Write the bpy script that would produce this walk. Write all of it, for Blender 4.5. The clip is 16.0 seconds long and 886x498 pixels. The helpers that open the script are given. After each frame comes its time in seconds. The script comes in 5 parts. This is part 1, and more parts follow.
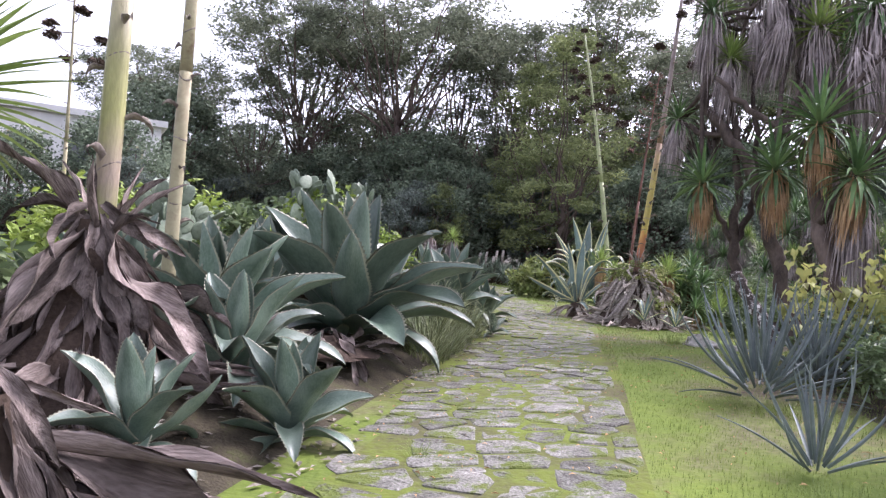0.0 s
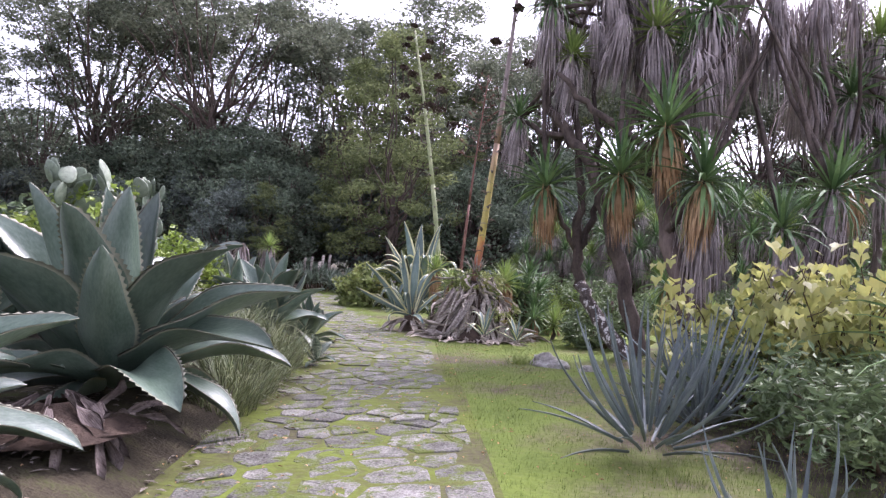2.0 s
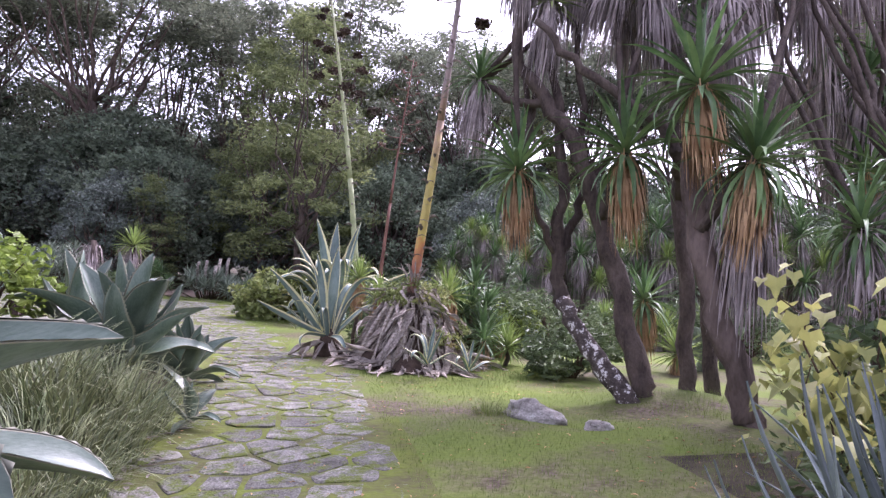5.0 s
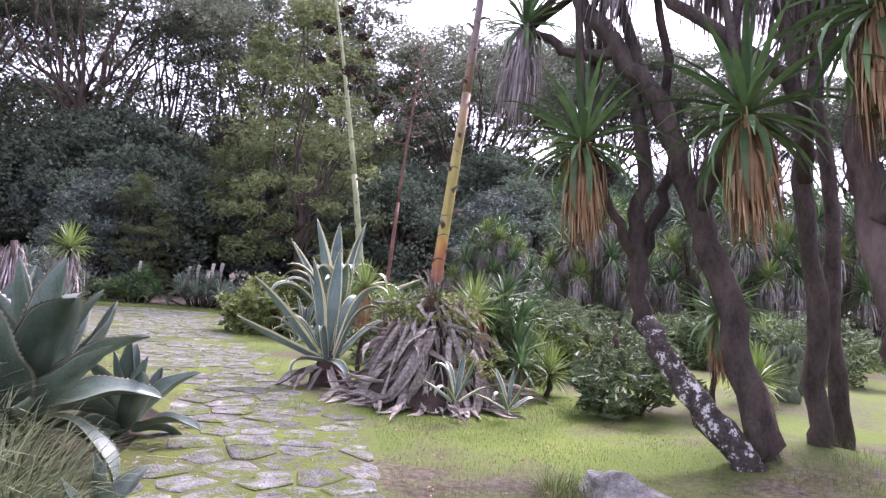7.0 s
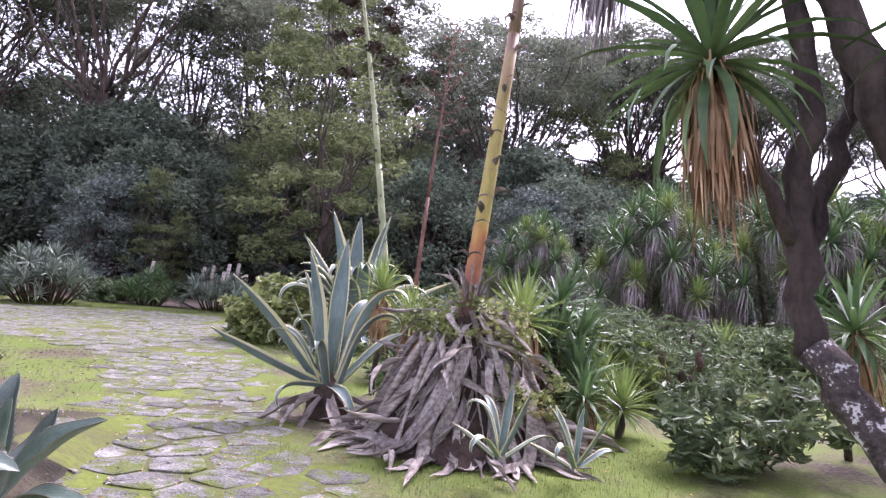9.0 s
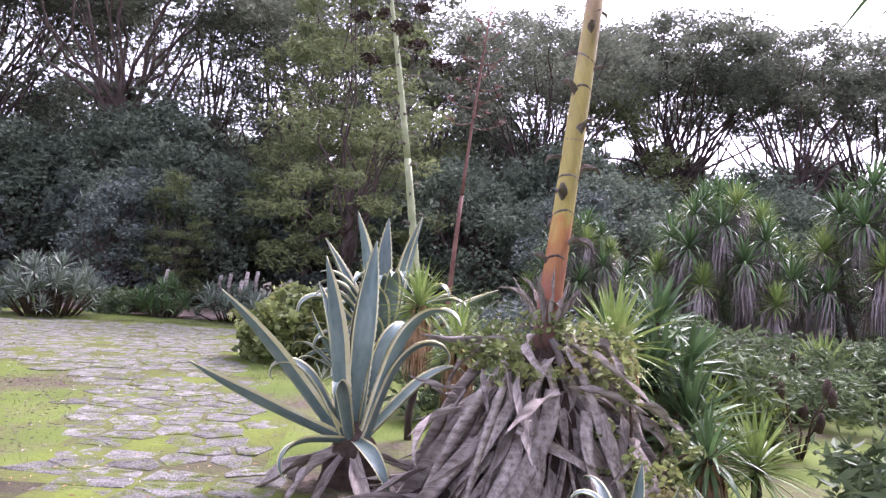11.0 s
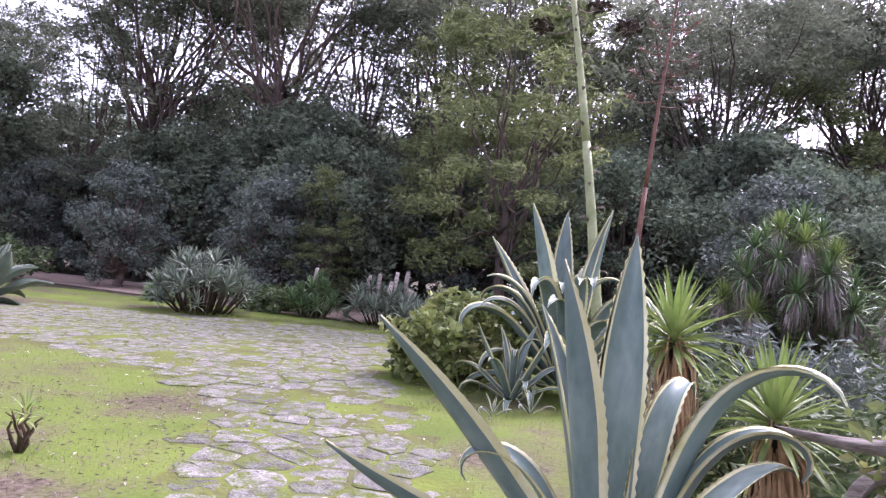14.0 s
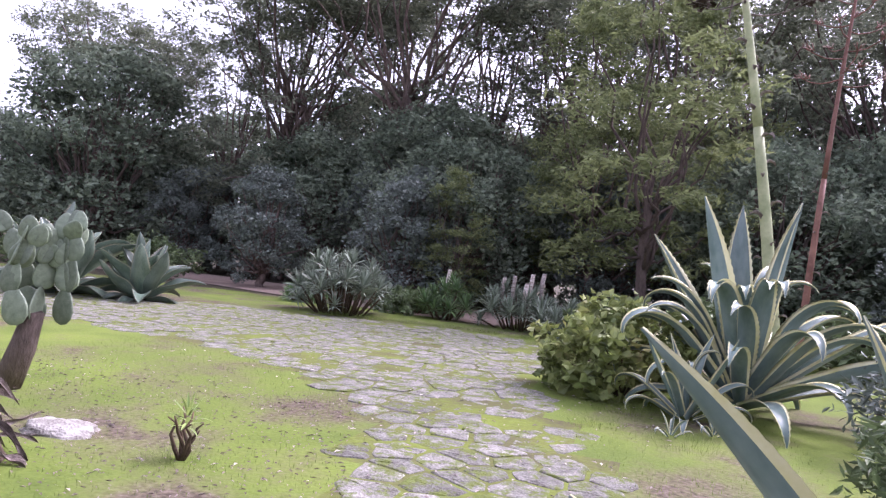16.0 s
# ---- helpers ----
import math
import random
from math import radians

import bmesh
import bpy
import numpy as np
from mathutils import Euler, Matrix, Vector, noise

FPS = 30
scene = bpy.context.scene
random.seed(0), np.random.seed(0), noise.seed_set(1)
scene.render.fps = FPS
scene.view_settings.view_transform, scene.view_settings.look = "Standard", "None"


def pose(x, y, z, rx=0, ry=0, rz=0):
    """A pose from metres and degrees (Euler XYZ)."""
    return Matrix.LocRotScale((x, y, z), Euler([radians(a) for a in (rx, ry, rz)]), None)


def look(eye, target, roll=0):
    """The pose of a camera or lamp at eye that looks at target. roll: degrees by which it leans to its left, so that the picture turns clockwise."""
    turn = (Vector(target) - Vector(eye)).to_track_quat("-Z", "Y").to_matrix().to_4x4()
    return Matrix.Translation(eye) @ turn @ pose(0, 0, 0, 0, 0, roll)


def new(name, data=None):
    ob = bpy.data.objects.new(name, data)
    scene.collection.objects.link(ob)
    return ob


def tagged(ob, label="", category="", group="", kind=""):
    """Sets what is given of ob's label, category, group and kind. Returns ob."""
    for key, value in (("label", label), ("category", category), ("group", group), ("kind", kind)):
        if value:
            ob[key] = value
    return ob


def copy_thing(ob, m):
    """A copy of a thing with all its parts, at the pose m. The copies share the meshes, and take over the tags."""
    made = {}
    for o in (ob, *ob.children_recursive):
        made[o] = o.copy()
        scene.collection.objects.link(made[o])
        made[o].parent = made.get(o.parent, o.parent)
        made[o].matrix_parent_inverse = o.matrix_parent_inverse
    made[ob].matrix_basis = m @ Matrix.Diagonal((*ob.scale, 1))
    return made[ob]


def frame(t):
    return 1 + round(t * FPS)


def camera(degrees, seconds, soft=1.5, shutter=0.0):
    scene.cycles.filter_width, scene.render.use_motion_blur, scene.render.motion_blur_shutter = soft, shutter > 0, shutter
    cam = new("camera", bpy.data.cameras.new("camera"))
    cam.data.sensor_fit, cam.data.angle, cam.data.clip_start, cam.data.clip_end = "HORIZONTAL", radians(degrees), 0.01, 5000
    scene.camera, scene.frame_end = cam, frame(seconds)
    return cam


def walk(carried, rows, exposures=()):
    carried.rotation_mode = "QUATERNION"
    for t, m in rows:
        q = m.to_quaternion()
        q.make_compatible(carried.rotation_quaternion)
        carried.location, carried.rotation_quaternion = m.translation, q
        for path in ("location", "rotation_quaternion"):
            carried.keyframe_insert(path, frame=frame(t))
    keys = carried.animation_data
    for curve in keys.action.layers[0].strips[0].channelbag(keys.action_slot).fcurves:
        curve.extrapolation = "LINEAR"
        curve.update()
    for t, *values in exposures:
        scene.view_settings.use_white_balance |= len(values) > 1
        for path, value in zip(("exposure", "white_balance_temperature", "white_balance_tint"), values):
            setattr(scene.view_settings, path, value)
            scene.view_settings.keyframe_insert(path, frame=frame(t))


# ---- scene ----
cam = camera(68.2, 16.0, 1.35)
PATH = [
    (0, (1.038, -0.261, 1.369), (0.599, 1.69, 1.388), 4.0),
    (0.5, (0.939, 0.169, 1.402), (0.726, 2.158, 1.439), 3.7),
    (1, (0.91, 0.591, 1.463), (0.849, 2.59, 1.509), 3.5),
    (1.5, (0.924, 1.056, 1.51), (0.947, 3.055, 1.563), 3.4),
    (2, (0.826, 1.573, 1.546), (0.905, 3.57, 1.604), 3.4),
    (2.5, (0.678, 2.082, 1.496), (0.783, 4.079, 1.561), 3.5),
    (3, (0.602, 2.662, 1.52), (0.721, 4.658, 1.586), 3.5),
    (3.5, (0.593, 3.171, 1.579), (0.78, 5.161, 1.653), 3.4),
    (3.7, (0.592, 3.369, 1.577), (0.861, 5.349, 1.651), 3.3),
    (5.8, (0.502, 5.812, 1.608), (0.865, 7.776, 1.708), 3.8),
    (6, (0.483, 6.074, 1.661), (0.844, 8.038, 1.763), 3.9),
    (6.5, (0.554, 6.677, 1.641), (0.915, 8.641, 1.747), 4.1),
    (7, (0.668, 7.226, 1.656), (1.012, 9.194, 1.758), 3.7),
    (7.5, (0.731, 7.786, 1.735), (1.065, 9.755, 1.843), 3.9),
    (8, (0.835, 8.414, 1.747), (1.149, 10.387, 1.856), 3.8),
    (8.5, (0.977, 8.985, 1.643), (1.24, 10.964, 1.751), 4.0),
    (9, (1.035, 9.617, 1.621), (1.279, 11.599, 1.731), 4.2),
    (9.2, (1.072, 9.913, 1.618), (1.299, 11.897, 1.732), 3.9),
    (11.3, (0.909, 11.942, 1.705), (1.076, 13.932, 1.825), 3.7),
    (11.5, (0.865, 12.151, 1.706), (1.164, 14.124, 1.837), 4.0),
    (12, (0.728, 12.581, 1.695), (1.236, 14.51, 1.838), 3.5),
    (12.5, (0.606, 13.077, 1.71), (1.116, 15.006, 1.854), 3.6),
    (13, (0.471, 13.511, 1.703), (0.722, 15.491, 1.834), 4.2),
    (13.5, (0.337, 13.852, 1.71), (0.39, 15.848, 1.827), 4.5),
    (14, (0.288, 14.161, 1.773), (0.029, 16.143, 1.861), 5.1),
    (14.5, (0.159, 14.332, 1.744), (-0.325, 16.271, 1.821), 5.5),
    (15, (-0.063, 14.424, 1.762), (-0.615, 16.345, 1.837), 5.7),
    (15.5, (-0.234, 14.517, 1.73), (-0.822, 16.427, 1.804), 5.7),
    (16, (-0.347, 14.816, 1.706), (-0.961, 16.718, 1.769), 5.4),
]
walk(cam, [(t, look(eye, target, roll)) for t, eye, target, roll in PATH], [(0, 1.75, 5950, 27), (3, 1.82, 5850, 37), (6, 1.92, 5780, 39), (11, 2.04, 5780, 42), (16, 1.94, 5800, 39)])

# ---- light: bright overcast sky, veiled sun ahead and to the side ----
SUN_UP, SUN_ROUND = 52.0, 40.0
world = bpy.data.worlds.new("sky")
scene.world = world
world.use_nodes = True
wn = world.node_tree
sky = wn.nodes.new("ShaderNodeTexSky")
sky.sky_type, sky.sun_disc = "NISHITA", False
sky.sun_elevation, sky.sun_rotation = radians(SUN_UP), radians(SUN_ROUND)
sky.dust_density = 4.0
pale = wn.nodes.new("ShaderNodeHueSaturation")
pale.inputs["Saturation"].default_value = 0.3
wn.links.new(sky.outputs[0], pale.inputs["Color"])
wn.links.new(pale.outputs[0], wn.nodes["Background"].inputs[0])
wn.nodes["Background"].inputs[1].default_value = 0.15
sun = new("sun", bpy.data.lights.new("sun", "SUN"))
sun.data.energy, sun.data.angle, sun.data.color = 1.0, radians(16), (1.0, 0.95, 0.88)
sun.matrix_basis = look((30 * math.sin(radians(SUN_ROUND)), 30 * math.cos(radians(SUN_ROUND)), 30 * math.tan(radians(SUN_UP))), (0, 0, 0))

rng = random.Random(7)


# ---- materials ----
def mat(name, c1, c2, scale=6.0, rough=0.6, bump=0.15, vary=0.25, thin=0.0, island=False, spec=0.4, c3=None, stretch=(1, 1, 1), fine=6.0):
    """Two or three colours mixed by coarse and fine noise, varied from piece to piece; thin: share of light let through."""
    m = bpy.data.materials.new(name)
    m.use_nodes = True
    nt = m.node_tree
    n, l = nt.nodes, nt.links
    b = n["Principled BSDF"]
    co = n.new("ShaderNodeTexCoord")
    mp = n.new("ShaderNodeMapping")
    mp.inputs["Scale"].default_value = stretch
    l.new(co.outputs["Object"], mp.inputs[0])
    coarse = n.new("ShaderNodeTexNoise")
    coarse.inputs["Scale"].default_value, coarse.inputs["Detail"].default_value = scale, 5
    grain = n.new("ShaderNodeTexNoise")
    grain.inputs["Scale"].default_value, grain.inputs["Detail"].default_value = scale * fine, 4
    l.new(mp.outputs[0], coarse.inputs["Vector"]), l.new(mp.outputs[0], grain.inputs["Vector"])
    ramp = n.new("ShaderNodeValToRGB")
    ramp.color_ramp.elements[0].position, ramp.color_ramp.elements[1].position = 0.35, 0.65
    ramp.color_ramp.elements[0].color, ramp.color_ramp.elements[1].color = (*c1, 1), (*c2, 1)
    if c3:
        e = ramp.color_ramp.elements.new(0.72)
        e.color = (*c3, 1)
        ramp.color_ramp.elements[1].position = 0.55
    add = n.new("ShaderNodeMix")
    add.inputs[0].default_value = 0.3
    l.new(coarse.outputs[0], add.inputs[2]), l.new(grain.outputs[0], add.inputs[3])
    l.new(add.outputs[0], ramp.inputs[0])
    if island:
        who = n.new("ShaderNodeNewGeometry").outputs["Random Per Island"]
    else:
        who = n.new("ShaderNodeObjectInfo").outputs["Random"]
    span = n.new("ShaderNodeMapRange")
    span.inputs[3].default_value, span.inputs[4].default_value = 1 - vary, 1 + vary
    l.new(who, span.inputs[0])
    hsv = n.new("ShaderNodeHueSaturation")
    l.new(span.outputs[0], hsv.inputs["Value"]), l.new(ramp.outputs[0], hsv.inputs["Color"])
    l.new(hsv.outputs[0], b.inputs["Base Color"])
    b.inputs["Roughness"].default_value, b.inputs["Specular IOR Level"].default_value = rough, spec
    bp = n.new("ShaderNodeBump")
    bp.inputs["Strength"].default_value, bp.inputs["Distance"].default_value = bump, 0.02
    l.new(grain.outputs[0], bp.inputs["Height"]), l.new(bp.outputs[0], b.inputs["Normal"])
    if thin:
        tr = n.new("ShaderNodeBsdfTranslucent")
        l.new(hsv.outputs[0], tr.inputs[0])
        mx = n.new("ShaderNodeMixShader")
        mx.inputs[0].default_value = thin
        l.new(b.outputs[0], mx.inputs[1]), l.new(tr.outputs[0], mx.inputs[2])
        l.new(mx.outputs[0], n["Material Output"].inputs[0])
    return m


M_AGAVE = mat("agave_green", (0.045, 0.08, 0.052), (0.16, 0.21, 0.16), 3, 0.36, 0.16, 0.3, spec=0.6, stretch=(1, 3, 1), fine=11)
M_AGAVE_EDGE = mat("agave_teeth", (0.20, 0.21, 0.15), (0.32, 0.31, 0.23), 9, 0.6)
M_VAR = mat("agave_grey_green", (0.08, 0.134, 0.116), (0.19, 0.25, 0.222), 3, 0.42, 0.05, 0.2, spec=0.5, stretch=(1, 3, 1))
M_CREAM = mat("agave_cream_margin", (0.52, 0.49, 0.2), (0.7, 0.68, 0.45), 5, 0.5, 0.05, 0.12)
M_BLUE = mat("agave_blue", (0.08, 0.105, 0.105), (0.165, 0.195, 0.185), 4, 0.5, 0.06, 0.25)
M_DEAD = mat("dead_leaf", (0.16, 0.13, 0.105), (0.52, 0.47, 0.41), 5, 0.85, 0.5, 0.35, stretch=(0.5, 5, 5), spec=0.15)
M_DEADBROWN = mat("withered_leaf", (0.05, 0.036, 0.03), (0.29, 0.24, 0.215), 4, 0.85, 0.6, 0.45, stretch=(0.6, 4, 4), spec=0.15)
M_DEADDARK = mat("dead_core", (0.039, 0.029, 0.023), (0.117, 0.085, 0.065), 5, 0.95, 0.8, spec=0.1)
def banded(name, stops, top, rough=0.55):
    """Stem colours that change along its height, broken up by streaks and blotches."""
    m = mat(name, (0.5, 0.5, 0.5), (0.9, 0.9, 0.9), 9, rough, 0.3, 0.05, stretch=(1, 1, 0.25))
    n, l = m.node_tree.nodes, m.node_tree.links
    b = n["Principled BSDF"]
    streak = b.inputs["Base Color"].links[0].from_socket
    co = n.new("ShaderNodeTexCoord")
    sep = n.new("ShaderNodeSeparateXYZ")
    l.new(co.outputs["Object"], sep.inputs[0])
    blot = n.new("ShaderNodeTexNoise")
    blot.inputs["Scale"].default_value, blot.inputs["Detail"].default_value = 4.5, 6
    l.new(co.outputs["Object"], blot.inputs["Vector"])
    shift = n.new("ShaderNodeMath")
    shift.operation = "MULTIPLY_ADD"
    shift.inputs[1].default_value, shift.inputs[2].default_value = 0.16 * top, -0.08 * top
    l.new(blot.outputs[0], shift.inputs[0])
    tot = n.new("ShaderNodeMath")
    l.new(sep.outputs[2], tot.inputs[0]), l.new(shift.outputs[0], tot.inputs[1])
    span = n.new("ShaderNodeMath")
    span.operation = "DIVIDE"
    span.inputs[1].default_value = top
    l.new(tot.outputs[0], span.inputs[0])
    ramp = n.new("ShaderNodeValToRGB")
    ramp.color_ramp.elements[0].color, ramp.color_ramp.elements[1].color = (*stops[0][1], 1), (*stops[-1][1], 1)
    ramp.color_ramp.elements[0].position, ramp.color_ramp.elements[1].position = stops[0][0], stops[-1][0]
    for p, c in stops[1:-1]:
        ramp.color_ramp.elements.new(p).color = (*c, 1)
    l.new(span.outputs[0], ramp.inputs[0])
    mul = n.new("ShaderNodeMix")
    mul.data_type, mul.blend_type = "RGBA", "MULTIPLY"
    mul.inputs[0].default_value = 0.8
    l.new(ramp.outputs[0], mul.inputs[6]), l.new(streak, mul.inputs[7])
    l.new(mul.outputs[2], b.inputs["Base Color"])
    return m


M_STALK = banded("stalk_yellow", [(0.03, (0.36, 0.2, 0.16)), (0.08, (0.5, 0.19, 0.1)), (0.125, (0.62, 0.3, 0.08)), (0.145, (0.58, 0.47, 0.12)), (0.3, (0.6, 0.5, 0.15)), (0.4, (0.5, 0.33, 0.2)), (0.55, (0.36, 0.29, 0.26))], 8.0)
M_STALKPALE = banded("stalk_mottled", [(0.02, (0.36, 0.30, 0.24)), (0.12, (0.34, 0.36, 0.13)), (0.2, (0.42, 0.33, 0.25)), (0.32, (0.40, 0.40, 0.15)), (0.55, (0.40, 0.36, 0.22)), (0.9, (0.36, 0.3, 0.2))], 4.0)
M_STALKGREEN = mat("stalk_green", (0.24, 0.29, 0.13), (0.42, 0.44, 0.24), 2.5, 0.55, 0.15, 0.1)
M_STALKRED = mat("stalk_red", (0.12, 0.052, 0.036), (0.23, 0.115, 0.08), 3, 0.6, 0.2, 0.1)
M_STALKDRY = mat("stalk_dry", (0.26, 0.22, 0.13), (0.36, 0.33, 0.20), 3, 0.7, 0.3, 0.1, c3=(0.18, 0.11, 0.07))
M_BRACT = mat("bract", (0.07, 0.05, 0.04), (0.3, 0.26, 0.22), 8, 0.8, 0.3)
M_BARK = mat("bark", (0.058, 0.044, 0.036), (0.169, 0.130, 0.111), 5, 0.9, 0.9, 0.2, spec=0.15, stretch=(1, 1, 0.35))
M_YBARK = mat("yucca_bark", (0.044, 0.034, 0.029), (0.119, 0.094, 0.077), 6, 0.9, 0.9, 0.2, spec=0.15, stretch=(1, 1, 0.5))
M_LICHEN = mat("lichen_bark", (0.05, 0.042, 0.036), (0.11, 0.09, 0.08), 11, 0.9, 0.7, 0.1, c3=(0.66, 0.64, 0.6), spec=0.1, fine=4)
LICHEN_RAMP = M_LICHEN.node_tree.nodes["Color Ramp"].color_ramp.elements
LICHEN_RAMP[1].position, LICHEN_RAMP[2].position = 0.55, 0.6
M_YUCCA = mat("yucca_leaf", (0.058, 0.124, 0.046), (0.169, 0.260, 0.098), 2, 0.45, 0.05, 0.45, thin=0.15, island=True)
M_YUCCALIGHT = mat("yucca_leaf_light", (0.14, 0.22, 0.05), (0.30, 0.38, 0.12), 2, 0.5, 0.05, 0.3, thin=0.2, island=True)
M_SKIRT = mat("dry_skirt", (0.26, 0.15, 0.07), (0.46, 0.31, 0.17), 3, 0.8, 0.2, 0.4, island=True, spec=0.15)
M_SKIRTGREY = mat("grey_skirt", (0.19, 0.155, 0.145), (0.43, 0.375, 0.355), 3, 0.85, 0.2, 0.45, island=True, spec=0.15)
M_OAK = mat("oak_leaf", (0.09, 0.124, 0.083), (0.215, 0.26, 0.18), 0.35, 0.6, 0.0, 0.5, thin=0.42, island=True, spec=0.15)
M_OLIVE = mat("grey_leaf", (0.085, 0.11, 0.09), (0.175, 0.205, 0.175), 0.5, 0.6, 0.0, 0.4, thin=0.15, island=True, spec=0.2)
M_PINE = mat("pine_needle", (0.115, 0.145, 0.06), (0.23, 0.265, 0.115), 0.4, 0.6, 0.0, 0.4, thin=0.4, island=True, spec=0.2)
M_PINEDARK = mat("dark_needle", (0.105, 0.125, 0.085), (0.225, 0.25, 0.17), 0.4, 0.6, 0.0, 0.4, thin=0.45, island=True, spec=0.15)
M_ALOE = mat("aloe_leaf", (0.12, 0.16, 0.11), (0.25, 0.30, 0.22), 1.5, 0.5, 0.0, 0.4, thin=0.15, island=True)
M_LEAFY = mat("broad_leaf", (0.11, 0.15, 0.045), (0.24, 0.28, 0.09), 1.2, 0.55, 0.0, 0.4, thin=0.3, island=True, c3=(0.28, 0.20, 0.09))
M_FRESH = mat("fresh_leaf", (0.13, 0.20, 0.035), (0.30, 0.38, 0.075), 1.2, 0.5, 0.0, 0.35, thin=0.35, island=True)
M_SHRUB = mat("shrub_leaf", (0.07, 0.105, 0.048), (0.165, 0.215, 0.095), 0.8, 0.5, 0.0, 0.4, thin=0.2, island=True, spec=0.2)
M_VINE = mat("vine_leaf", (0.22, 0.25, 0.08), (0.36, 0.36, 0.12), 1.5, 0.5, 0.0, 0.3, thin=0.4, island=True, c3=(0.42, 0.38, 0.11))
M_GRASSDARK = mat("tussock_blade", (0.06, 0.095, 0.032), (0.24, 0.26, 0.13), 2, 0.55, 0.0, 0.45, thin=0.15, island=True)
M_GRASS = mat("grass_blade", (0.1, 0.14, 0.03), (0.18, 0.235, 0.055), 0.7, 0.6, 0.0, 0.35, thin=0.3, island=True)
M_CACTUS = mat("cactus_pad", (0.12, 0.155, 0.10), (0.22, 0.265, 0.185), 5, 0.55, 0.1, 0.25)
M_STEM = mat("woody_stem", (0.05, 0.035, 0.025), (0.13, 0.09, 0.06), 10, 0.85, 0.4, spec=0.15)
M_ROCK = mat("rock", (0.12, 0.11, 0.095), (0.3, 0.285, 0.255), 7, 0.95, 1.0, 0.1, c3=(0.5, 0.485, 0.45), spec=0.2)


def mossy_stone():
    """Weathered slab: pale lichen blotches, dark pits, moss creeping over in patches."""
    m = mat("paving_stone", (0.07, 0.067, 0.056), (0.185, 0.18, 0.16), 5, 0.9, 1.0, 0.28, c3=(0.34, 0.335, 0.305), spec=0.15, fine=9)
    n, l = m.node_tree.nodes, m.node_tree.links
    b = n["Principled BSDF"]
    old = b.inputs["Base Color"].links[0].from_socket
    n["Mix"].inputs[0].default_value = 0.5
    geo = n.new("ShaderNodeNewGeometry")
    for link in list(l):
        if link.from_node.bl_idname == "ShaderNodeMapping":
            l.new(geo.outputs["Position"], link.to_socket)
    patch = n.new("ShaderNodeTexNoise")
    patch.inputs["Scale"].default_value, patch.inputs["Detail"].default_value, patch.inputs["Roughness"].default_value = 3.6, 9, 0.72
    l.new(geo.outputs["Position"], patch.inputs["Vector"])
    cut = n.new("ShaderNodeValToRGB")
    cut.color_ramp.elements[0].position, cut.color_ramp.elements[1].position = 0.49, 0.57
    l.new(patch.outputs[0], cut.inputs[0])
    mx = n.new("ShaderNodeMix")
    mx.data_type = "RGBA"
    mx.inputs[7].default_value = (0.10, 0.125, 0.03, 1)
    l.new(cut.outputs[0], mx.inputs[0]), l.new(old, mx.inputs[6])
    l.new(mx.outputs[2], b.inputs["Base Color"])
    return m


M_STONE = mossy_stone()


def ground_material():
    """Short mossy turf with bare earth and litter patches."""
    m = mat("turf", (0.085, 0.12, 0.025), (0.158, 0.204, 0.04), 0.9, 0.9, 0.6, 0.0, spec=0.1, fine=25)
    n, l = m.node_tree.nodes, m.node_tree.links
    b = n["Principled BSDF"]
    old = b.inputs["Base Color"].links[0].from_socket
    co = n.new("ShaderNodeTexCoord")
    patch = n.new("ShaderNodeTexNoise")
    patch.inputs["Scale"].default_value, patch.inputs["Detail"].default_value, patch.inputs["Roughness"].default_value = 0.45, 9, 0.68
    l.new(co.outputs["Object"], patch.inputs["Vector"])
    cut = n.new("ShaderNodeValToRGB")
    cut.color_ramp.elements[0].position, cut.color_ramp.elements[1].position = 0.46, 0.615
    l.new(patch.outputs[0], cut.inputs[0])
    speck = n.new("ShaderNodeTexNoise")
    speck.inputs["Scale"].default_value, speck.inputs["Detail"].default_value = 18, 6
    l.new(co.outputs["Object"], speck.inputs["Vector"])
    earth = n.new("ShaderNodeValToRGB")
    earth.color_ramp.elements[0].position, earth.color_ramp.elements[1].position = 0.35, 0.7
    earth.color_ramp.elements[0].color, earth.color_ramp.elements[1].color = (0.055, 0.043, 0.03, 1), (0.16, 0.13, 0.10, 1)
    l.new(speck.outputs[0], earth.inputs[0])
    mx = n.new("ShaderNodeMix")
    mx.data_type = "RGBA"
    l.new(cut.outputs[0], mx.inputs[0]), l.new(old, mx.inputs[6]), l.new(earth.outputs[0], mx.inputs[7])
    l.new(mx.outputs[2], b.inputs["Base Color"])
    return m


M_TURF = ground_material()
M_SOIL = mat("bed_soil", (0.025, 0.022, 0.016), (0.07, 0.06, 0.04), 3, 0.95, 0.9, 0.0, c3=(0.075, 0.095, 0.028), spec=0.1, fine=12)
M_ROAD = mat("sandy_road", (0.24, 0.18, 0.145), (0.32, 0.25, 0.205), 0.8, 0.95, 0.3, 0.0, spec=0.1, fine=30)
M_JOINT = mat("mossy_joint", (0.085, 0.078, 0.045), (0.115, 0.14, 0.03), 1.1, 0.95, 0.8, 0.0, c3=(0.15, 0.195, 0.035), spec=0.1, fine=14)


